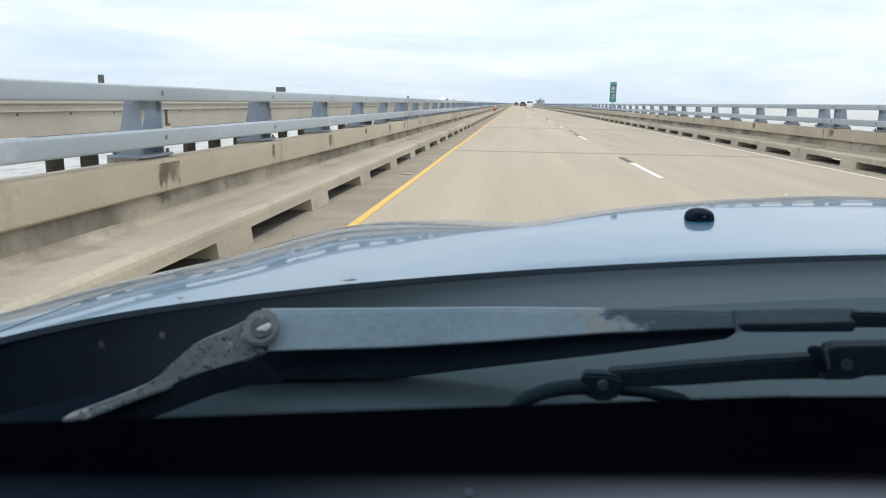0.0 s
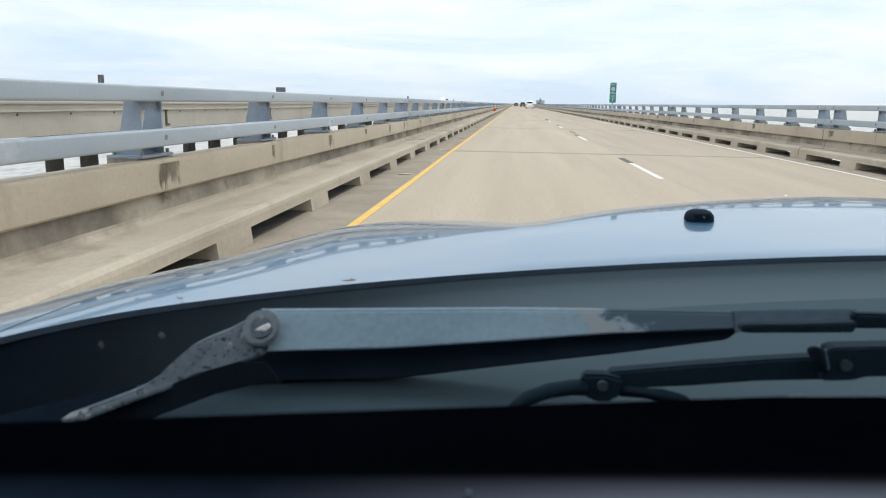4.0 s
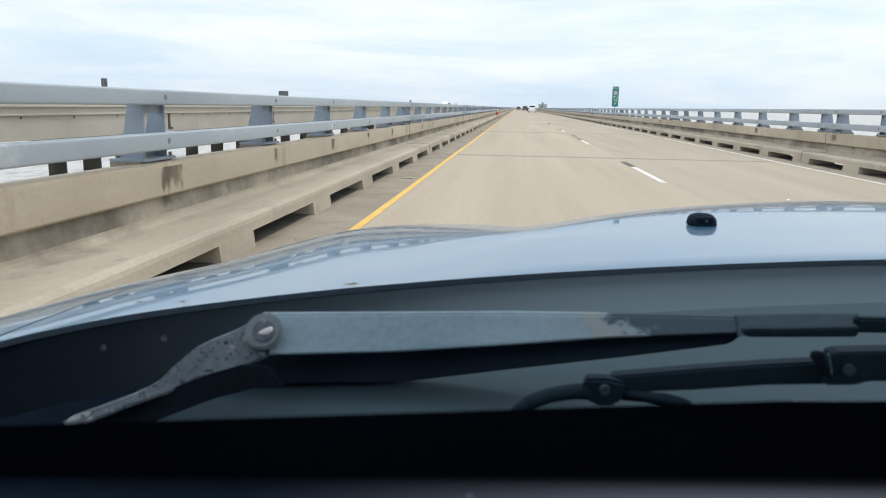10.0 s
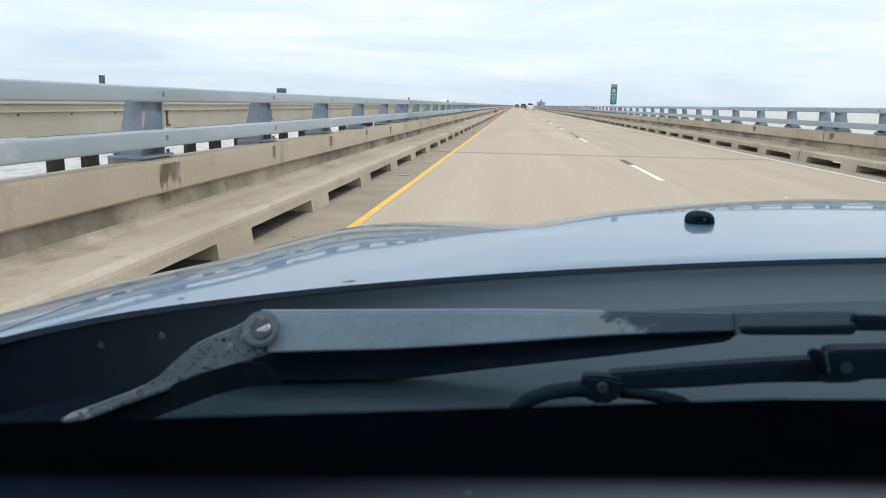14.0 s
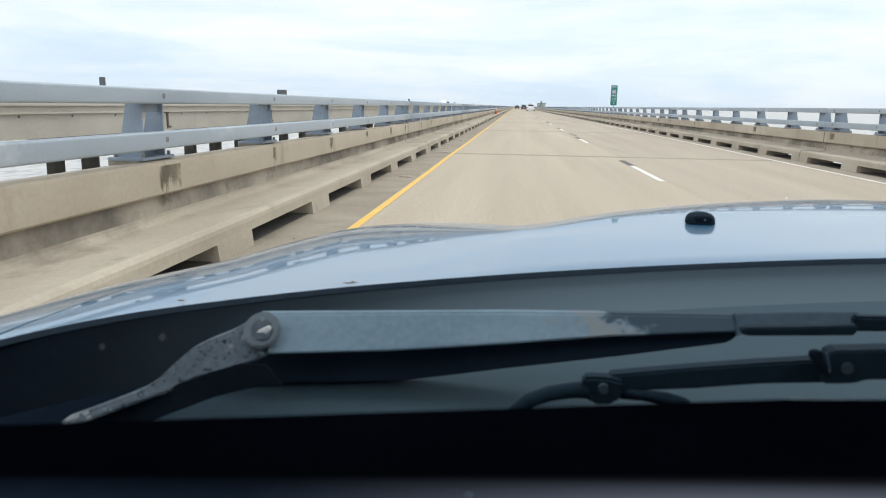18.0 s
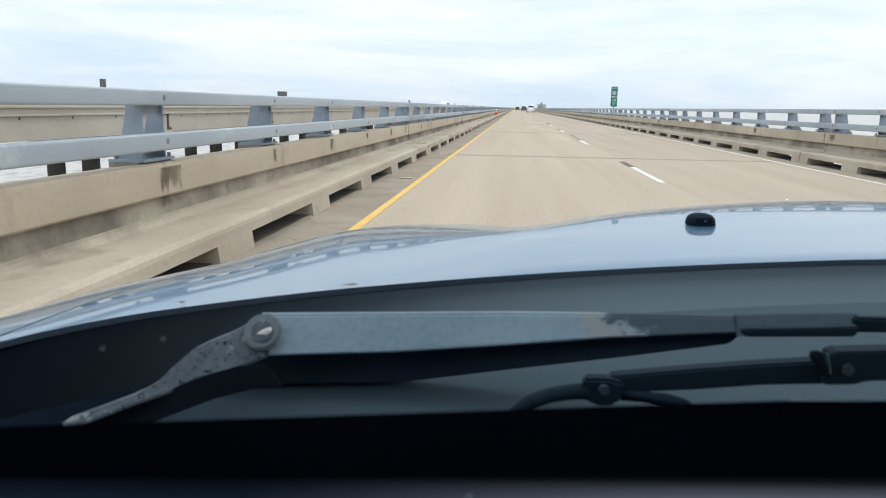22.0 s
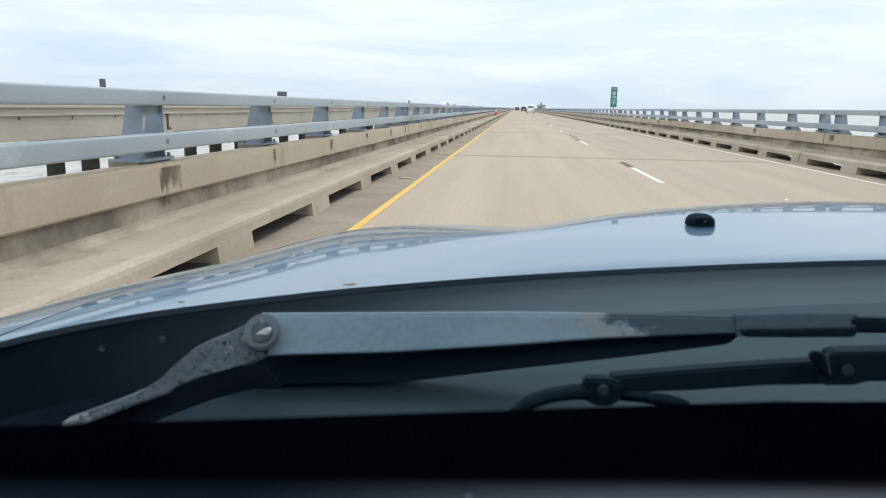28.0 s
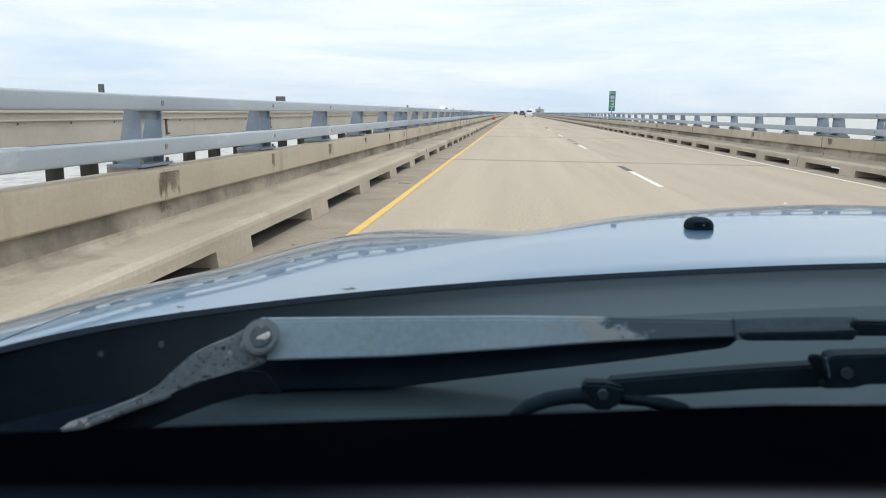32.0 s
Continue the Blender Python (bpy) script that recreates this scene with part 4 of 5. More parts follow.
def vehicle(name, label, x, y, paint, length=4.7, half=0.92, waist=0.98, top=1.72, z=0.002, group="cars ahead on the bridge", turn=0):
    v = thing(name, label, "car", group, at=pose(x, y, z, 0, 0, turn))
    low = lambda z: [(half * 0.96, 0.25), (half, 0.5), (half, z * 0.85), (half * 0.94, z)]
    loft([(0, low(waist)), (0.4, low(waist + 0.02)), (length - 1.2, low(waist)), (length - 0.2, low(waist - 0.15)), (length, low(waist - 0.35))], "body", paint, v)
    cab = lambda w, z: [(half * 0.93, waist - 0.02), (half * w, z)]
    loft([(0.1, cab(0.90, waist + 0.05)), (0.35, cab(0.78, top - 0.05)), (length * 0.5, cab(0.78, top)), (length - 1.3, cab(0.86, waist + 0.05))], "cabin", paint, v)
    part("rear_window", boxes((-half * 0.68, half * 0.68, 0.13, 0.20, waist + 0.16, top - 0.22), bevel=0.02), M_DARKGLASS, v)
    for sgn in (-1, 1):
        part("tail_lamp", boxes((min(sgn * half * 0.97, sgn * half * 0.72), max(sgn * half * 0.97, sgn * half * 0.72), -0.02, 0.05, waist - 0.3, waist - 0.08), bevel=0.015), M_LAMP_RED, v)
    part("bumper", boxes((-half * 0.97, half * 0.97, -0.10, 0.06, 0.32, 0.58), bevel=0.03), paint, v)
    part("plate", boxes((-0.16, 0.16, -0.108, -0.1, 0.62, 0.72)), M_SIGNWHITE, v)
    wheel_set(v, half, (0.85, length - 0.95), 0.34)


vehicle("pickup_truck", "white pickup truck seen from behind on the far road", 3.6, 188, M_CARWHITE, 5.4, 0.98, 1.08, 1.85)
vehicle("dark_car", "dark car seen from behind far ahead on the road", 2.6, 262, M_CARDARK)
vehicle("dark_car", "dark car seen from behind far ahead on the road", 0.4, 330, M_CARDARK, 4.5, 0.90, 0.95, 1.6)

vehicle("white_van", "white van driving the other way on the parallel bridge", -22.6, 236, M_CARWHITE, 5.2, 0.98, 1.15, 2.15, 0.502, "cars on the twin bridge", 180)

# ---------------------------------------------------------------- the car that carries the camera
XC, HALF, GAP, FLAT = 0.52, 0.98, 0.835, 0.09          # its middle, half its width, and the gap between bonnet and wing, and half the flat middle
car = thing("car", "blue-grey car with polished bonnet and parked wipers on the bridge", "car", at=pose(XC, 0, 0))


def sstep(a, b, v):
    t = min(1.0, max(0.0, (v - a) / (b - a)))
    return t * t * (3 - 2 * t)


# The bonnet's crown, shaped to fit the camera's view: by bearing from the eye, the slope down to the shoulder line and
# how far off that line runs.
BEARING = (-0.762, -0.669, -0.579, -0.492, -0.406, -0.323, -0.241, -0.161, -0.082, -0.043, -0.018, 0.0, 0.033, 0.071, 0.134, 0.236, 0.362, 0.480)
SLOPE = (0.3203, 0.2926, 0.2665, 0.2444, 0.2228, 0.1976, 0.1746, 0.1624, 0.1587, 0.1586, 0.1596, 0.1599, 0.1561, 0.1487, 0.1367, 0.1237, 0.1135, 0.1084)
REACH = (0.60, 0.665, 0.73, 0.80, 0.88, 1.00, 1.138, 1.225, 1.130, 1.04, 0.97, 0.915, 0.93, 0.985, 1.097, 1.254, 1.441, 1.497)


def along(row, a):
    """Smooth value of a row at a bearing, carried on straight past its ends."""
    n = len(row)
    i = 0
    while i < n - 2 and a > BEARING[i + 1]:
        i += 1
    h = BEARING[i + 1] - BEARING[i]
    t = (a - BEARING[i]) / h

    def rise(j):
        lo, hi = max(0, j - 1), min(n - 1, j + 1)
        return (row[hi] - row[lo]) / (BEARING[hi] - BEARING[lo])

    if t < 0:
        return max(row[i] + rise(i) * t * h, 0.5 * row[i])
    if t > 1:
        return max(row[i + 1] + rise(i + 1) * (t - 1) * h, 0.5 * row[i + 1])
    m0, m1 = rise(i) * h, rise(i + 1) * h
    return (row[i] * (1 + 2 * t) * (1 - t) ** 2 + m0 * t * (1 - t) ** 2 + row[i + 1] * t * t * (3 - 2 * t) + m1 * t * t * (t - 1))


def rear_edge(q):
    return 0.615 - 0.42 * max(0.0, abs(q) - FLAT) ** 2


def nose(q):
    return 1.53 - 0.42 * max(0.0, math.hypot(q, 0.05) - FLAT)


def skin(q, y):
    """Height of the bonnet and wings, fitted to the camera's sight lines: crowned along a shoulder line, alike on both
    sides of a low ridge.
    """
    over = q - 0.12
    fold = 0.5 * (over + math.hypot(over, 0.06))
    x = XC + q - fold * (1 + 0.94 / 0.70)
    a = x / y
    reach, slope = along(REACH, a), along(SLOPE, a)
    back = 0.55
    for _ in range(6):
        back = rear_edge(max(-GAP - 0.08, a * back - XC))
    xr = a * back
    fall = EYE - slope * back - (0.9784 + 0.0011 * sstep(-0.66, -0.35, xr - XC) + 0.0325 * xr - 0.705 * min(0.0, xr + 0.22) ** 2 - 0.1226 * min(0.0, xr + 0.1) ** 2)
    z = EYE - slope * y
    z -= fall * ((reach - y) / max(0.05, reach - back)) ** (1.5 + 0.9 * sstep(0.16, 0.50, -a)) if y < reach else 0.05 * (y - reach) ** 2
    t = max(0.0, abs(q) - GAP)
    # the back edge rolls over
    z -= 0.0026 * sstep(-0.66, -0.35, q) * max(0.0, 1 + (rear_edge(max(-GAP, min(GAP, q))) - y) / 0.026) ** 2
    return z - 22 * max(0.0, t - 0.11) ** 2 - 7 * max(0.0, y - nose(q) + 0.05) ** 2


def shell(q0, q1, nq, ny, y_of, thick=0.02):
    bm = bmesh.new()
    rows = []
    for i in range(nq + 1):
        q = q0 + (q1 - q0) * i / nq
        a, b = y_of(q)
        ys = [a + (b - a) * (j / ny) ** 1.6 for j in range(ny + 1)]
        rows.append([bm.verts.new((q, y, skin(q, y))) for y in ys])
    for a, b in zip(rows, rows[1:]):
        for j in range(ny):
            bm.faces.new((a[j], b[j], b[j + 1], a[j + 1]))
    top = list(bm.faces)
    bmesh.ops.recalc_face_normals(bm, faces=top)
    # turned-down rim all round
    rim = [e for e in bm.edges if len(e.link_faces) == 1]
    ex = bmesh.ops.extrude_edge_only(bm, edges=rim)
    for v in (g for g in ex["geom"] if isinstance(g, bmesh.types.BMVert)):
        v.co.z -= thick
    for g in ex["geom"]:
        if isinstance(g, bmesh.types.BMFace):
            g.material_index = 1
            for e in g.edges:
                e.smooth = False
    bmesh.ops.recalc_face_normals(bm, faces=bm.faces)
    if top[0].normal.z < 0:
        bmesh.ops.reverse_faces(bm, faces=bm.faces)
    return bm


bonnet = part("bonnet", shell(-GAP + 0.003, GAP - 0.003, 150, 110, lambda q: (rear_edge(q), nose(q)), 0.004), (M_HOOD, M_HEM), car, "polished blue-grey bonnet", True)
for s in (-1, 1):
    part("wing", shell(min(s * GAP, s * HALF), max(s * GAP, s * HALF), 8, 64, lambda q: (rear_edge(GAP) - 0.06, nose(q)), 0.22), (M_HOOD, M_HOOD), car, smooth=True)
# washer nozzles on the bonnet: a flat-topped bean with a slotted mouth
for s in (-1, 1):
    q = s * 0.311
    bm = bmesh.new()
    r = bmesh.ops.create_uvsphere(bm, u_segments=28, v_segments=16, radius=1)
    for v in r["verts"]:
        x, y, z = v.co
        sq = lambda c, p: math.copysign(abs(c) ** p, c)
        v.co = Vector((0.0158 * sq(x, 0.75) * (1 - 0.10 * max(0, z)), 0.017 * sq(y, 0.8) * (1 - 0.25 * max(0, z)), 0.0118 * sq(z, 0.6) if z > 0 else 0.004 * z))
    nz = part("washer_nozzle", bm, M_ARMBLACK, car, "black washer nozzle", True, pose(q, 0.84, skin(q, 0.84) + 0.0015))
    part("mouth", boxes((-0.0085, 0.0085, -0.0178, -0.012, 0.0030, 0.0078), bevel=0.001), M_SHADE, nz, "dark recessed jet mouth")
    part("jet", rod(bmesh.new(), (0.001, -0.0186, 0.0050), (0.001, -0.015, 0.0050), 0.0013, n=8), M_ARM, nz)
    part("lid_seam", boxes((-0.010, 0.010, -0.0148, -0.0138, 0.0088, 0.0096)), M_RUBBER, nz)


def sheet(name, nq, q0, q1, ny, at_qy, material, label=""):
    """A smooth sheet over q from q0 to q1 and a run of ny steps; at_qy gives the place for q and a share of the run."""
    bm = bmesh.new()
    rows = [[bm.verts.new(at_qy(q0 + (q1 - q0) * i / nq, j / ny)) for j in range(ny + 1)] for i in range(nq + 1)]
    for a, b in zip(rows, rows[1:]):
        for j in range(ny):
            bm.faces.new((a[j], b[j], b[j + 1], a[j + 1]))
    return part(name, bm, material, car, label, True)


def inner(q):
    return max(0.01 - GAP, min(GAP - 0.01, q))


def lip(q):
    return skin(inner(q), rear_edge(inner(q))) - 0.0037


def cowl_at(q, f):
    y1 = rear_edge(min(abs(q), GAP)) - 0.050
    y0 = 0.20 - 0.12 * q * q
    return q, y0 + (y1 - y0) * f, lip(q) - 0.018 - 0.014 * sstep(0.55, 0.75, abs(q)) - 0.16 * (y1 - y0) * (1 - f)


def strip_at(q, f):
    far = sstep(0.55, 0.75, abs(q))
    y1 = rear_edge(inner(q)) + 0.001
    return q, y1 - (0.056 - 0.022 * far) * (1 - f), lip(q) - (0.022 + 0.049 * far) * ((1 - far) * math.sqrt(1 - f * f) + far * (1 - f))


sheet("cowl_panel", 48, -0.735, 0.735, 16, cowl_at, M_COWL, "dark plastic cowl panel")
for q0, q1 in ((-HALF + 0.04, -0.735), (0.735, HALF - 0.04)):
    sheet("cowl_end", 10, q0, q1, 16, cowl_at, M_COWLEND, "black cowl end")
sheet("cowl_strip", 60, -0.86, 0.86, 24, strip_at, M_STRIP, "grey cowl strip under the bonnet edge, painted darker to the left")
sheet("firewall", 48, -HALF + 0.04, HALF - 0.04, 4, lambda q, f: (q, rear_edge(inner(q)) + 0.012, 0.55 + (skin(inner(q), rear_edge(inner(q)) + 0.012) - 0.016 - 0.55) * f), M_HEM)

# windscreen, dashboard and cabin
glass = bmesh.new()
rows = []
for i in range(25):
    q = -0.70 + 1.4 * i / 24
    rows.append([glass.verts.new((q, 0.28 - 0.10 * q * q - 0.46 * j / 6, 0.945 + 0.44 * j / 6)) for j in range(7)])
for a, b2 in zip(rows, rows[1:]):
    for j in range(6):
        glass.faces.new((a[j], b2[j], b2[j + 1], a[j + 1]))
pane = part("windscreen", glass, M_GLASS, car, "clear raked windscreen", True)
pane.visible_shadow = False

bm = bmesh.new()
rows = []
for i in range(29):
    q = -0.70 + 1.4 * i / 28
    e = 0.1745 + 0.22 * max(-0.2, min(0.1, q + XC))
    prof = [(-0.55, 1.02), (-0.30, 1.028), (-0.05, 1.03), (e - 0.012, 1.03), (e - 0.003, 1.027), (e, 1.018), (e, 0.86)]
    rows.append([bm.verts.new((q, y - 0.08 * max(0, q - 0.0) ** 2, z)) for y, z in prof])
for a, b2 in zip(rows, rows[1:]):
    for j in range(len(a) - 1):
        bm.faces.new((a[j], b2[j], b2[j + 1], a[j + 1]))
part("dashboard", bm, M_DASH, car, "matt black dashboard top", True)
bm = bmesh.new()
rows = []
for i in range(29):
    q = -0.65 + 1.0 * i / 28
    e = 0.1300 + 0.13 * max(-0.2, min(0.2, q + XC))
    rows.append([bm.verts.new((q, y, z)) for y, z in ((-0.25, 1.0335), (e - 0.012, 1.0335), (e - 0.004, 1.0328), (e, 1.0312), (e, 1.02))])
for a, b2 in zip(rows, rows[1:]):
    for j in range(len(a) - 1):
        bm.faces.new((a[j], b2[j], b2[j + 1], a[j + 1]))
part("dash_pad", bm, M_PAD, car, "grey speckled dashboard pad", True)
bm = bmesh.new()
for k in range(95):
    box(bm, 0.0747 + 0.0017 * k - XC, 0.0756 + 0.0017 * k - XC, 0.1905, 0.1908, 1.0253 + 0.00006 * k, 1.0260 + 0.00006 * k)
tagged(part("edge_dots", bm, M_DOTS, car), kind="stuff")


def wiper_part(name, outline, y, depth, material, parent, label="", bevel=0.0012, tilt=0.0, push=1.0):
    """A flat wiper piece outlined to fit the camera's view; tilt and push slide it along the sight lines, and tilt
    leans its face back so that it looks up at the sky.
    """
    bm = plate([(x, z) for x, z in outline], y, y + depth, bevel)
    for v in bm.verts:
        f = push + tilt * (v.co.z - 0.975)
        v.co = Vector((v.co.x * f - XC, v.co.y * f, EYE - (EYE - v.co.z) * f))
    return part(name, bm, material, parent, label)


arm = wiper_part("wiper_arm", [(-0.134, 0.9655), (-0.134, 0.9888), (-0.06, 0.9925), (0.0, 0.9955), (0.085, 0.998), (0.1155, 0.9986), (0.1165, 0.990), (0.052, 0.9845),
                               (0.0, 0.978), (-0.06, 0.9712)], 0.37, 0.006, M_ARMWORN, car, "faded grey metal wiper arm with a worn patch", tilt=2.2)
bm = rod(bmesh.new(), (-0.1305 - XC, 0.3650, 0.9815), (-0.1305 - XC, 0.3678, 0.9797), 0.0100, n=32)
bmesh.ops.bevel(bm, geom=[e for e in bm.edges if len(e.link_faces) == 2 and e.calc_face_angle() > 1.0], offset=0.0010, segments=2, affect="EDGES")
part("hinge_disc", bm, M_HUB, arm, "round wiper hinge")
part("hinge_hole", rod(bmesh.new(), (-0.1300 - XC, 0.3640, 0.9819), (-0.1300 - XC, 0.3655, 0.9809), 0.0058, n=24), M_CAST, arm)
wiper_part("hinge_screw", [(-0.1349, 0.9797), (-0.1323, 0.9812), (-0.1287, 0.9829), (-0.1253, 0.9845), (-0.1245, 0.9824), (-0.1264, 0.9799), (-0.13, 0.9785), (-0.1334, 0.978)],
           0.3630, 0.002, M_CHROME, arm, "bright hinge screw", 0.0005)
part("pin", rod(bmesh.new(), (-0.1395 - XC, 0.3635, 0.9680), (-0.1395 - XC, 0.3665, 0.9680), 0.0022, n=10), M_ARMBLACK, arm)
wiper_part("wiper_casting", [(-0.128, 0.9895), (-0.1346, 0.9867), (-0.1488, 0.9783), (-0.1600, 0.9735), (-0.1713, 0.9675), (-0.1820, 0.9580), (-0.1915, 0.9485), (-0.2030, 0.9412), (-0.225, 0.9318), (-0.2481, 0.9222),
                             (-0.2500, 0.9203), (-0.2440, 0.9184), (-0.2250, 0.9258), (-0.2048, 0.9345), (-0.185, 0.9425), (-0.1685, 0.9518), (-0.1494, 0.9580), (-0.1369, 0.9625), (-0.128, 0.9665)],
           0.3655, 0.010, M_CAST, arm, "chipped cast wiper arm base", 0.0015, 1.5)
wiper_part("wiper_blade", [(-0.175, 0.950), (-0.2300, 0.926), (-0.2150, 0.9150), (-0.1915, 0.9243), (-0.1642, 0.9358), (-0.137, 0.9444), (-0.061, 0.9500), (0.0008, 0.961), (0.060, 0.971), (0.1144, 0.981), (0.1196, 0.9862), (0.1150, 0.992),
                           (0.0, 0.984), (-0.12, 0.972)], 0.380, 0.012, M_RUBBER, arm, "black rubber wiper blade", push=1.03)
# added thin black sheet, outlined to the view: fills the dark shade below the casting
wiper_part("blade_end", [(-0.1369, 0.9672), (-0.1234, 0.9673), (-0.1148, 0.9567), (-0.1262, 0.9564), (-0.1513, 0.9485), (-0.1957, 0.9290), (-0.2149, 0.9246), (-0.2342, 0.9234), (-0.2107, 0.9393), (-0.1756, 0.9524), (-0.1537, 0.9614)],
           0.350, 0.0006, M_SHADE, arm, "thin black sheet filling the shade below the wiper base", 0.0)
wiper_part("sleeve_top", [(0.1129, 0.9993), (0.142, 1.0016), (0.1721, 1.0029), (0.1727, 0.9970), (0.1427, 0.9938), (0.1240, 0.9905), (0.1150, 0.9880)], 0.37, 0.004, M_SLEEVETOP, arm, "upper face painted lighter, as if sky-lit", 0.0006, 2.0)
wiper_part("arm_sleeve", [(0.1169, 0.9918), (0.1208, 0.9926), (0.1427, 0.9938), (0.173, 0.9962), (0.1719, 0.9909), (0.1433, 0.9894), (0.1205, 0.9883), (0.1175, 0.9890)],
           0.37, 0.006, M_ARMBLACK, arm, "black wiper sleeve", 0.0008, 0.0, 0.985)
wiper_part("arm_rod", [(0.171, 1.0004), (0.26, 1.0022), (0.34, 1.0022), (0.34, 0.9960), (0.26, 0.9962), (0.172, 0.9927)], 0.371, 0.006, M_ARMBLACK, arm)

arm2 = wiper_part("second_wiper_arm", [(0.0460, 0.9822), (0.0826, 0.9875), (0.1111, 0.9912), (0.1384, 0.9942), (0.1403, 0.9837), (0.112, 0.9816), (0.0834, 0.9778), (0.0480, 0.9743)],
                  0.32, 0.008, M_ARMBLACK, car, "black second wiper bar", 0.0010)
wiper_part("joint_box", [(0.0342, 0.9801), (0.0372, 0.9808), (0.0460, 0.9808), (0.0530, 0.9790), (0.0528, 0.9730), (0.0492, 0.9687), (0.0441, 0.9675), (0.0390, 0.9681), (0.0349, 0.9713)],
           0.32, 0.008, M_ARMBLACK, arm2, "", 0.0014, 0.0, 0.99)
part("joint_rivet", rod(bmesh.new(), (0.0430 - XC, 0.3148, 0.9774), (0.0430 - XC, 0.3170, 0.9774), 0.0023, n=16), M_RIVET, arm2)
wiper_part("blade_clip", [(0.1388, 0.9965), (0.1414, 0.9984), (0.1618, 0.9999), (0.1716, 1.0006), (0.21, 1.0022), (0.21, 0.9905), (0.1734, 0.9871), (0.1555, 0.9858), (0.1515, 0.9840),
                          (0.1382, 0.9830), (0.1370, 0.9842), (0.1392, 0.9865)], 0.32, 0.010, M_ARMBLACK, arm2, "black wiper clip", 0.0010, 0.0, 0.985)
wiper_part("clip_hook", [(0.1307, 0.9968), (0.1319, 0.9981), (0.1356, 0.9982), (0.1368, 0.9951), (0.1402, 0.9865), (0.1389, 0.9861), (0.1356, 0.9903), (0.1315, 0.9944)],
           0.32, 0.003, M_SHADE, arm2, "matt black hook", 0.0006, 0.0, 0.978)
wiper_part("clip_spring", [(0.1376, 0.9975), (0.1382, 0.9975), (0.1403, 0.9900), (0.1404, 0.9884), (0.1399, 0.9884), (0.1397, 0.9905)], 0.32, 0.001, M_ARM, arm2, "thin bright spring edge", 0.0, 0.0, 0.972)
part("clip_rivet", rod(bmesh.new(), (0.1446 - XC, 0.3140, 0.9926), (0.1446 - XC, 0.3160, 0.9926), 0.0025, n=16), M_RIVET, arm2)
part("blade_tip", tube([(0.0010 - XC, 0.320, 0.9580), (0.0053 - XC, 0.320, 0.9633), (0.0104 - XC, 0.320, 0.9680), (0.0193 - XC, 0.320, 0.9720), (0.0296 - XC, 0.320, 0.9742), (0.0370 - XC, 0.320, 0.9748)],
                       [0.0030, 0.0034, 0.0036, 0.0037, 0.0038, 0.0042]), M_ARMBLACK, arm2, smooth=True)
part("hose", tube([(0.0516 - XC, 0.320, 0.9745), (0.0620 - XC, 0.320, 0.9740), (0.0707 - XC, 0.320, 0.9730), (0.0790 - XC, 0.320, 0.9712), (0.0854 - XC, 0.320, 0.9682)], [0.0016, 0.0022, 0.0027, 0.0025, 0.0013]),
     M_ARMBLACK, arm2, smooth=True)
part("hose", tube([(0.0516 - XC, 0.321, 0.9722), (0.0617 - XC, 0.321, 0.9718), (0.0700 - XC, 0.321, 0.9706), (0.0800 - XC, 0.321, 0.9690), (0.0935 - XC, 0.321, 0.9692)], [0.0014, 0.0013, 0.0013, 0.0012, 0.0008]),
     M_SHADE, arm2, smooth=True)

# dried splashes on the windscreen and a crumb on the dashboard
bm = bmesh.new()
for q, f, r in ((-0.5855, 0.253, 0.00022), (-0.5988, 0.246, 0.0002), (-0.5407, 0.2665, 0.00012), (-0.515, 0.30, 0.00013), (-0.56, 0.33, 0.00012)):
    made = bmesh.ops.create_circle(bm, cap_ends=True, segments=9, radius=r)
    bmesh.ops.transform(bm, matrix=pose(q, 0.2795 - 0.10 * q * q - 0.46 * f, 0.945 + 0.44 * f - 0.0006, 46) @ Matrix.Diagonal((1.0, 1.4, 1, 1)), verts=made["verts"])
tagged(part("dried_splashes", bm, M_DOTS, car, "pale dried splashes on the windscreen"), kind="stuff")
bm = bmesh.new()
r = bmesh.ops.create_icosphere(bm, subdivisions=2, radius=0.0005)
for v in r["verts"]:
    v.co *= 1 + 0.25 * math.sin(900 * v.co.x + 1300 * v.co.y)
tagged(part("crumb", bm, M_ARM, smooth=True, at=pose(-0.0058, 0.1158, 1.0343)), "tiny pale crumb lying on the dashboard pad", "crumb")

# body below and behind the bonnet
def arch(y, r=0.375, n=10):
    """The rim of a wheel opening, from its front foot over the top to its back foot."""
    return [(y + r * math.cos(radians(-10 + 200 * k / n)), 0.32 + r * math.sin(radians(-10 + 200 * k / n))) for k in range(n + 1)]


WHEELS = (0.66, -2.05)
side = ([(-3.02, 0.26), (-3.13, 0.40), (-3.15, 0.62), (-3.08, 0.86), (-2.95, 0.925), (-2.30, 0.955), (-1.20, 0.950), (-0.20, 0.93), (0.12, 0.895), (0.50, 0.835), (0.95, 0.785), (1.09, 0.70),
         (1.12, 0.50), (1.09, 0.30)] + arch(WHEELS[0]) + arch(WHEELS[1]))


def flat_panel(outline, x0, x1):
    """A closed outline of (y, z) as a panel between two x."""
    bm = bmesh.new()
    a, b2 = ([bm.verts.new((x, y, z)) for y, z in outline] for x in (x0, x1))
    n = len(outline)
    for i in range(n):
        bm.faces.new((a[i], a[(i + 1) % n], b2[(i + 1) % n], b2[i]))
    bm.faces.new(a)
    bm.faces.new(b2[::-1])
    bmesh.ops.recalc_face_normals(bm, faces=bm.faces)
    return bm


def cabin_x(z):
    return 0.86 - 0.36 * (z - 0.94)


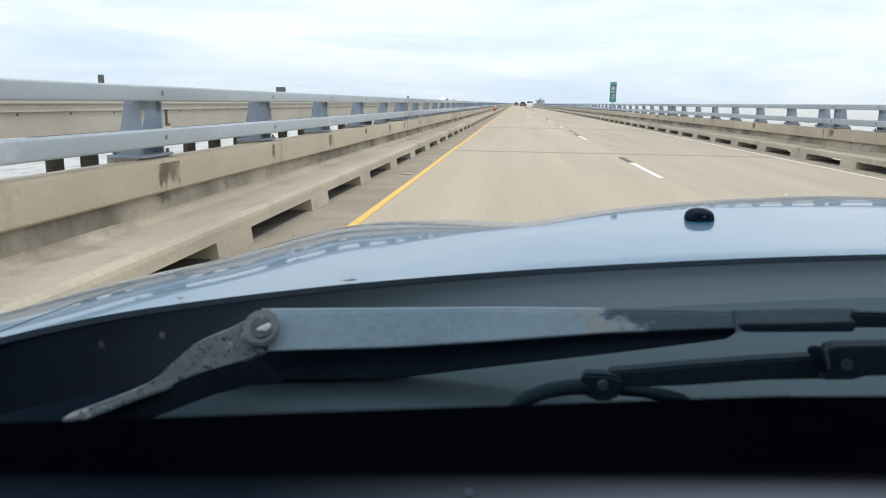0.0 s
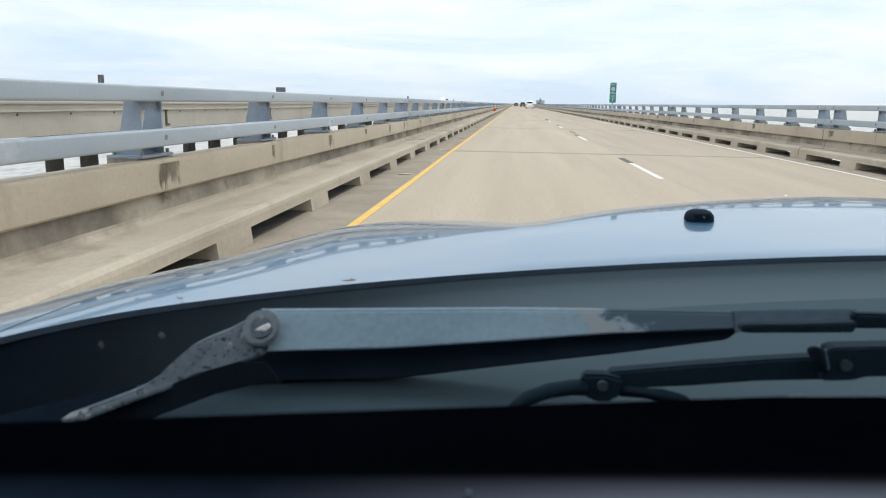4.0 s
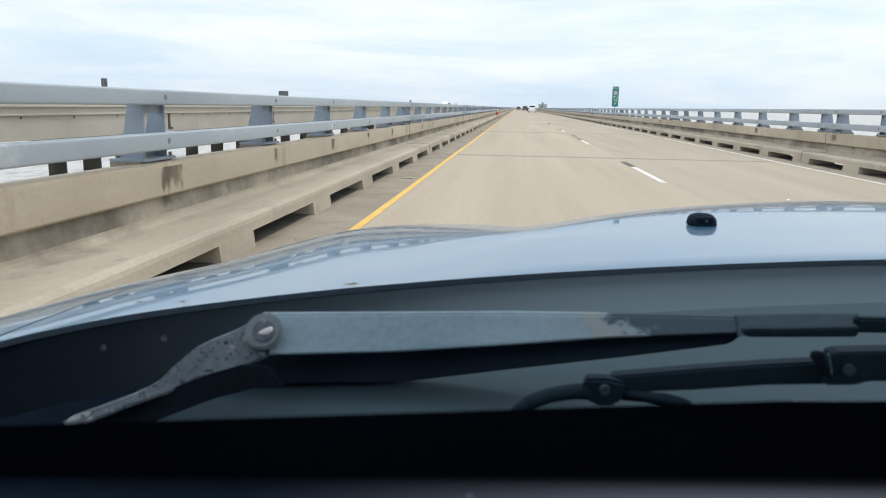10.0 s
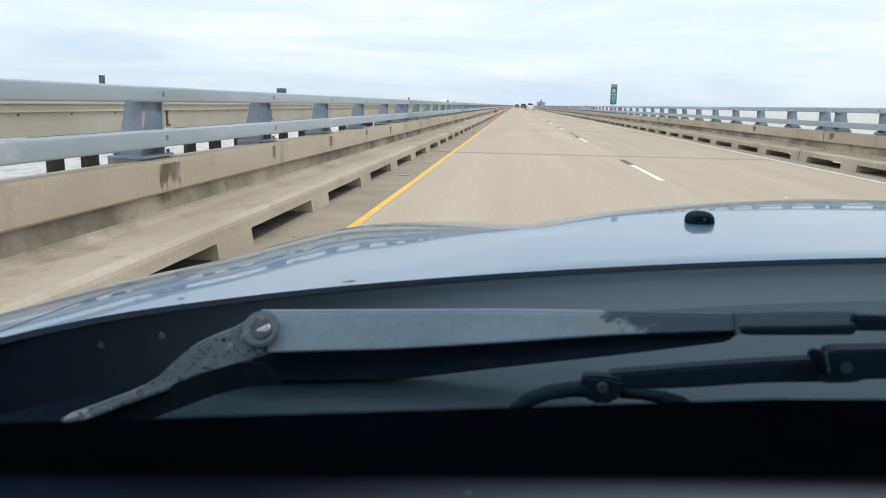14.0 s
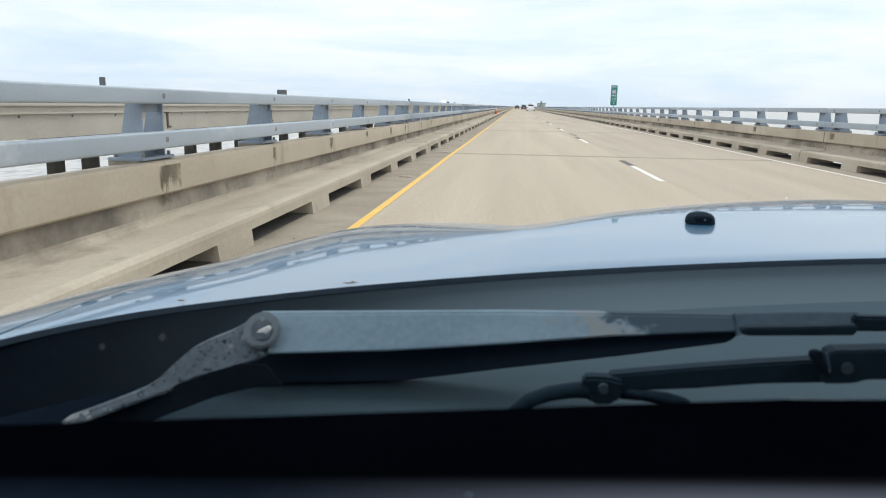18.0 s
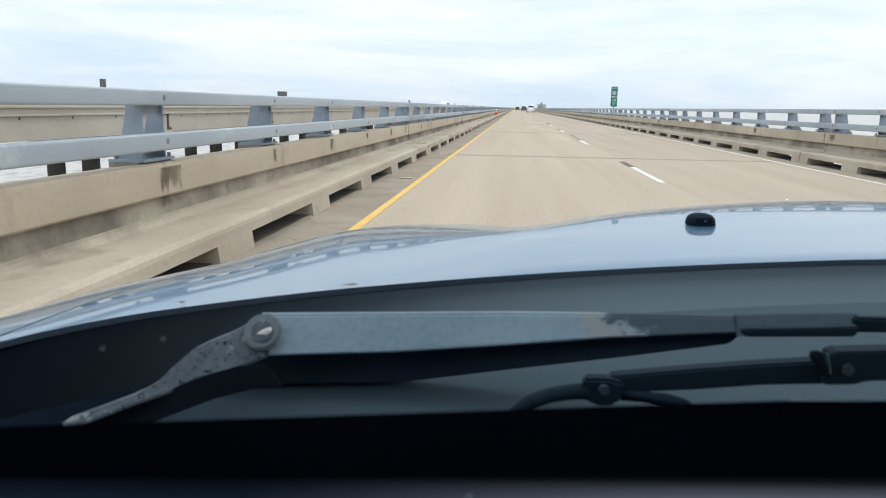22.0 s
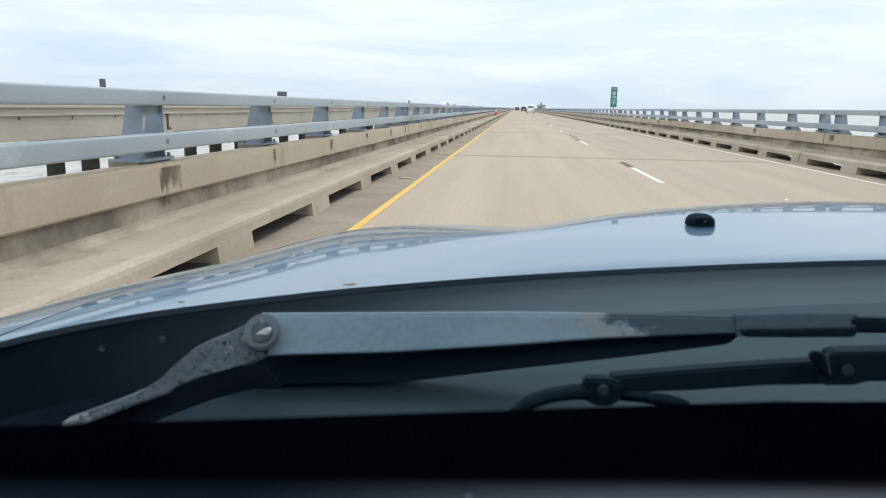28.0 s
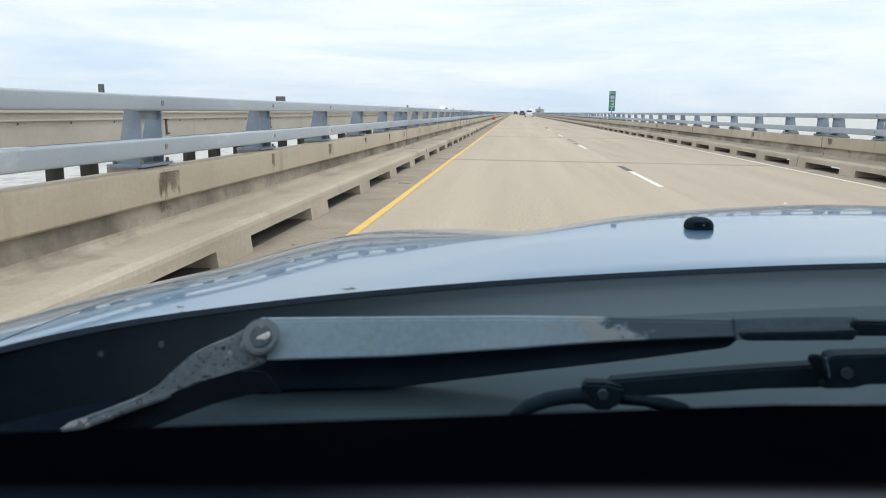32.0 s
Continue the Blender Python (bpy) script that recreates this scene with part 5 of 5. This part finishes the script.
def raked_panel(outline, inset, thick):
    """A closed outline of (y, z) as a panel that leans in with the cabin's side."""
    bm = flat_panel(outline, 1.0, 0.0)
    for v in bm.verts:
        v.co.x = cabin_x(v.co.z) - inset - thick * (1 - v.co.x)
    return bm


def mirrored(bm, s):
    if s < 0:
        for v in bm.verts:
            v.co.x = -v.co.x
        bmesh.ops.reverse_faces(bm, faces=bm.faces)
    return bm


for s in (-1, 1):
    part("body_side", mirrored(flat_panel(side, HALF - 0.004, HALF - 0.10), s), M_HOOD, car)
    for y0, y1 in ((-1.00, 0.06), (-1.62, -1.03)):
        door = part("door", mirrored(plate([(HALF + 0.008, 0.36), (HALF + 0.008, 0.62), (HALF + 0.018, 0.66), (HALF + 0.018, 0.72), (HALF + 0.006, 0.925), (HALF - 0.03, 0.925), (HALF - 0.03, 0.36)], y0, y1, 0.004), s), M_HOOD, car)
        part("door_handle", mirrored(boxes((HALF + 0.010, HALF + 0.042, y0 + 0.07, y0 + 0.24, 0.775, 0.805), bevel=0.008), s), M_HOOD, door)
    for outline in ([(-0.98, 0.965), (-0.98, 1.365), (-0.36, 1.375), (0.00, 0.965)], [(-1.74, 0.965), (-1.62, 1.330), (-1.05, 1.362), (-1.05, 0.965)]):
        part("side_window", mirrored(raked_panel(outline, 0.012, 0.006), s), M_DARKGLASS, car, "tinted side window")
    for nm, outline in (("middle_pillar", [(-1.05, 0.94), (-1.05, 1.385), (-0.98, 1.39), (-0.98, 0.94)]),
                        ("rear_pillar", [(-2.36, 0.94), (-1.80, 1.385), (-1.60, 1.395), (-1.74, 0.94)]),
                        ("roof_rail", [(-1.85, 1.36), (-1.75, 1.40), (-0.30, 1.405), (-0.22, 1.375), (-0.36, 1.370), (-1.0, 1.362)])):
        part(nm, mirrored(raked_panel(outline, 0.0, 0.05), s), M_HOOD, car)
    part("windscreen_pillar", tube([(s * 0.80, 0.14, 0.93), (s * 0.745, -0.05, 1.19), (s * 0.70, -0.24, 1.385)], 0.028), M_HOOD, car, smooth=True)
    bm = bmesh.new()
    r = bmesh.ops.create_uvsphere(bm, u_segments=16, v_segments=10, radius=1)
    bmesh.ops.transform(bm, matrix=Matrix.Diagonal((0.11, 0.06, 0.075, 1)), verts=r["verts"])
    mirror = part("door_mirror", bm, M_HOOD, car, smooth=True, at=pose(s * 1.06, -0.12, 1.02))
    part("mirror_stalk", rod(bmesh.new(), (-s * 0.13, 0.0, -0.06), (-s * 0.03, 0.0, -0.02), 0.022, n=10), M_ARMBLACK, mirror)
    part("mirror_glass", boxes((-0.085, 0.085, -0.058, -0.05, -0.05, 0.05), bevel=0.003), M_DARKGLASS, mirror)
    part("head_lamp", boxes((-0.15, 0.15, -0.06, 0.06, -0.06, 0.06), bevel=0.03), M_LAMP_CLEAR, car, at=pose(s * 0.68, nose(0.68) + 0.01, 0.70, 0, 0, -s * 32))
    part("tail_lamp", boxes((min(s * 0.60, s * 0.93), max(s * 0.60, s * 0.93), -3.17, -3.06, 0.68, 0.82), bevel=0.015), M_LAMP_RED, car)

# crowned roof
bm = bmesh.new()
rows = [[bm.verts.new((0.70 * u, -1.80 + 1.56 * v, 1.432 - 0.035 * u * u - 0.045 * (2 * v - 0.9) ** 2)) for v in (k / 10 for k in range(11))] for u in (k / 6 - 1 for k in range(13))]
for a, b2 in zip(rows, rows[1:]):
    for k in range(10):
        bm.faces.new((a[k], b2[k], b2[k + 1], a[k + 1]))
ex = bmesh.ops.extrude_face_region(bm, geom=list(bm.faces))
for v in (g for g in ex["geom"] if isinstance(g, bmesh.types.BMVert)):
    v.co.z -= 0.03
bmesh.ops.recalc_face_normals(bm, faces=bm.faces)
part("roof", bm, M_HOOD, car, smooth=True)
bm = bmesh.new()
v = [bm.verts.new(p) for p in ((-0.68, -1.79, 1.365), (0.68, -1.79, 1.365), (0.80, -2.36, 0.952), (-0.80, -2.36, 0.952))]
bm.faces.new(v)
w = [bm.verts.new(p.co + Vector((0, -0.01, -0.02))) for p in v]
bm.faces.new(w[::-1])
for i in range(4):
    bm.faces.new((v[i], v[(i + 1) % 4], w[(i + 1) % 4], w[i]))
bmesh.ops.recalc_face_normals(bm, faces=bm.faces)
part("rear_screen", bm, M_DARKGLASS, car)
part("boot_lid", boxes((-0.885, 0.885, -3.08, -2.34, 0.89, 0.952), bevel=0.022), M_HOOD, car)
part("boot_face", boxes((-0.885, 0.885, -3.12, -3.05, 0.55, 0.91), bevel=0.02), M_HOOD, car)
part("floor_pan", boxes((-0.78, 0.78, -3.0, 1.30, 0.24, 0.30)), M_SEAT, car)
part("bulkhead", boxes((-0.78, 0.78, 0.16, 0.20, 0.30, 0.86)), M_DASH, car)
sheet("front_bumper", 40, -HALF + 0.02, HALF - 0.02, 10, lambda q, f: (q, nose(q) - 0.004 + 0.05 * math.sin(math.pi * f) ** 0.7, 0.24 + (skin(q, nose(q)) - 0.012 - 0.24) * f), M_HOOD)
part("rear_bumper", boxes((-0.86, 0.86, -3.2, -3.05, 0.3, 0.62), bevel=0.05), M_HOOD, car)
for s in (-1, 1):
    part("front_seat", boxes((s * 0.37 - 0.25, s * 0.37 + 0.25, -1.35, -0.80, 0.35, 0.58), (s * 0.37 - 0.24, s * 0.37 + 0.24, -1.50, -1.34, 0.55, 1.15), bevel=0.05), M_SEAT, car)
wheel_set(car, HALF, WHEELS, 0.32)

# a scrap of leaf caught on the back edge of the bonnet
scrap = bmesh.new()
for q0, y0, l, w, turn in ((-0.633, 0.497, 0.006, 0.0018, 20), (-0.629, 0.498, 0.003, 0.0016, -30), (-0.735, 0.452, 0.003, 0.0016, 10)):
    vs = [scrap.verts.new((l * math.cos(a), w * math.sin(a), 0.0008 + 0.0012 * math.cos(a) ** 2)) for a in (k * math.tau / 8 for k in range(8))]
    scrap.faces.new(vs)
    bmesh.ops.transform(scrap, matrix=pose(XC + q0, y0, skin(q0, y0) + 0.0006, 0, 0, turn), verts=vs)
tagged(part("leaf_scrap", scrap, M_RUST), "tiny dry brown leaf scraps on the bonnet edge", "leaf", kind="stuff")
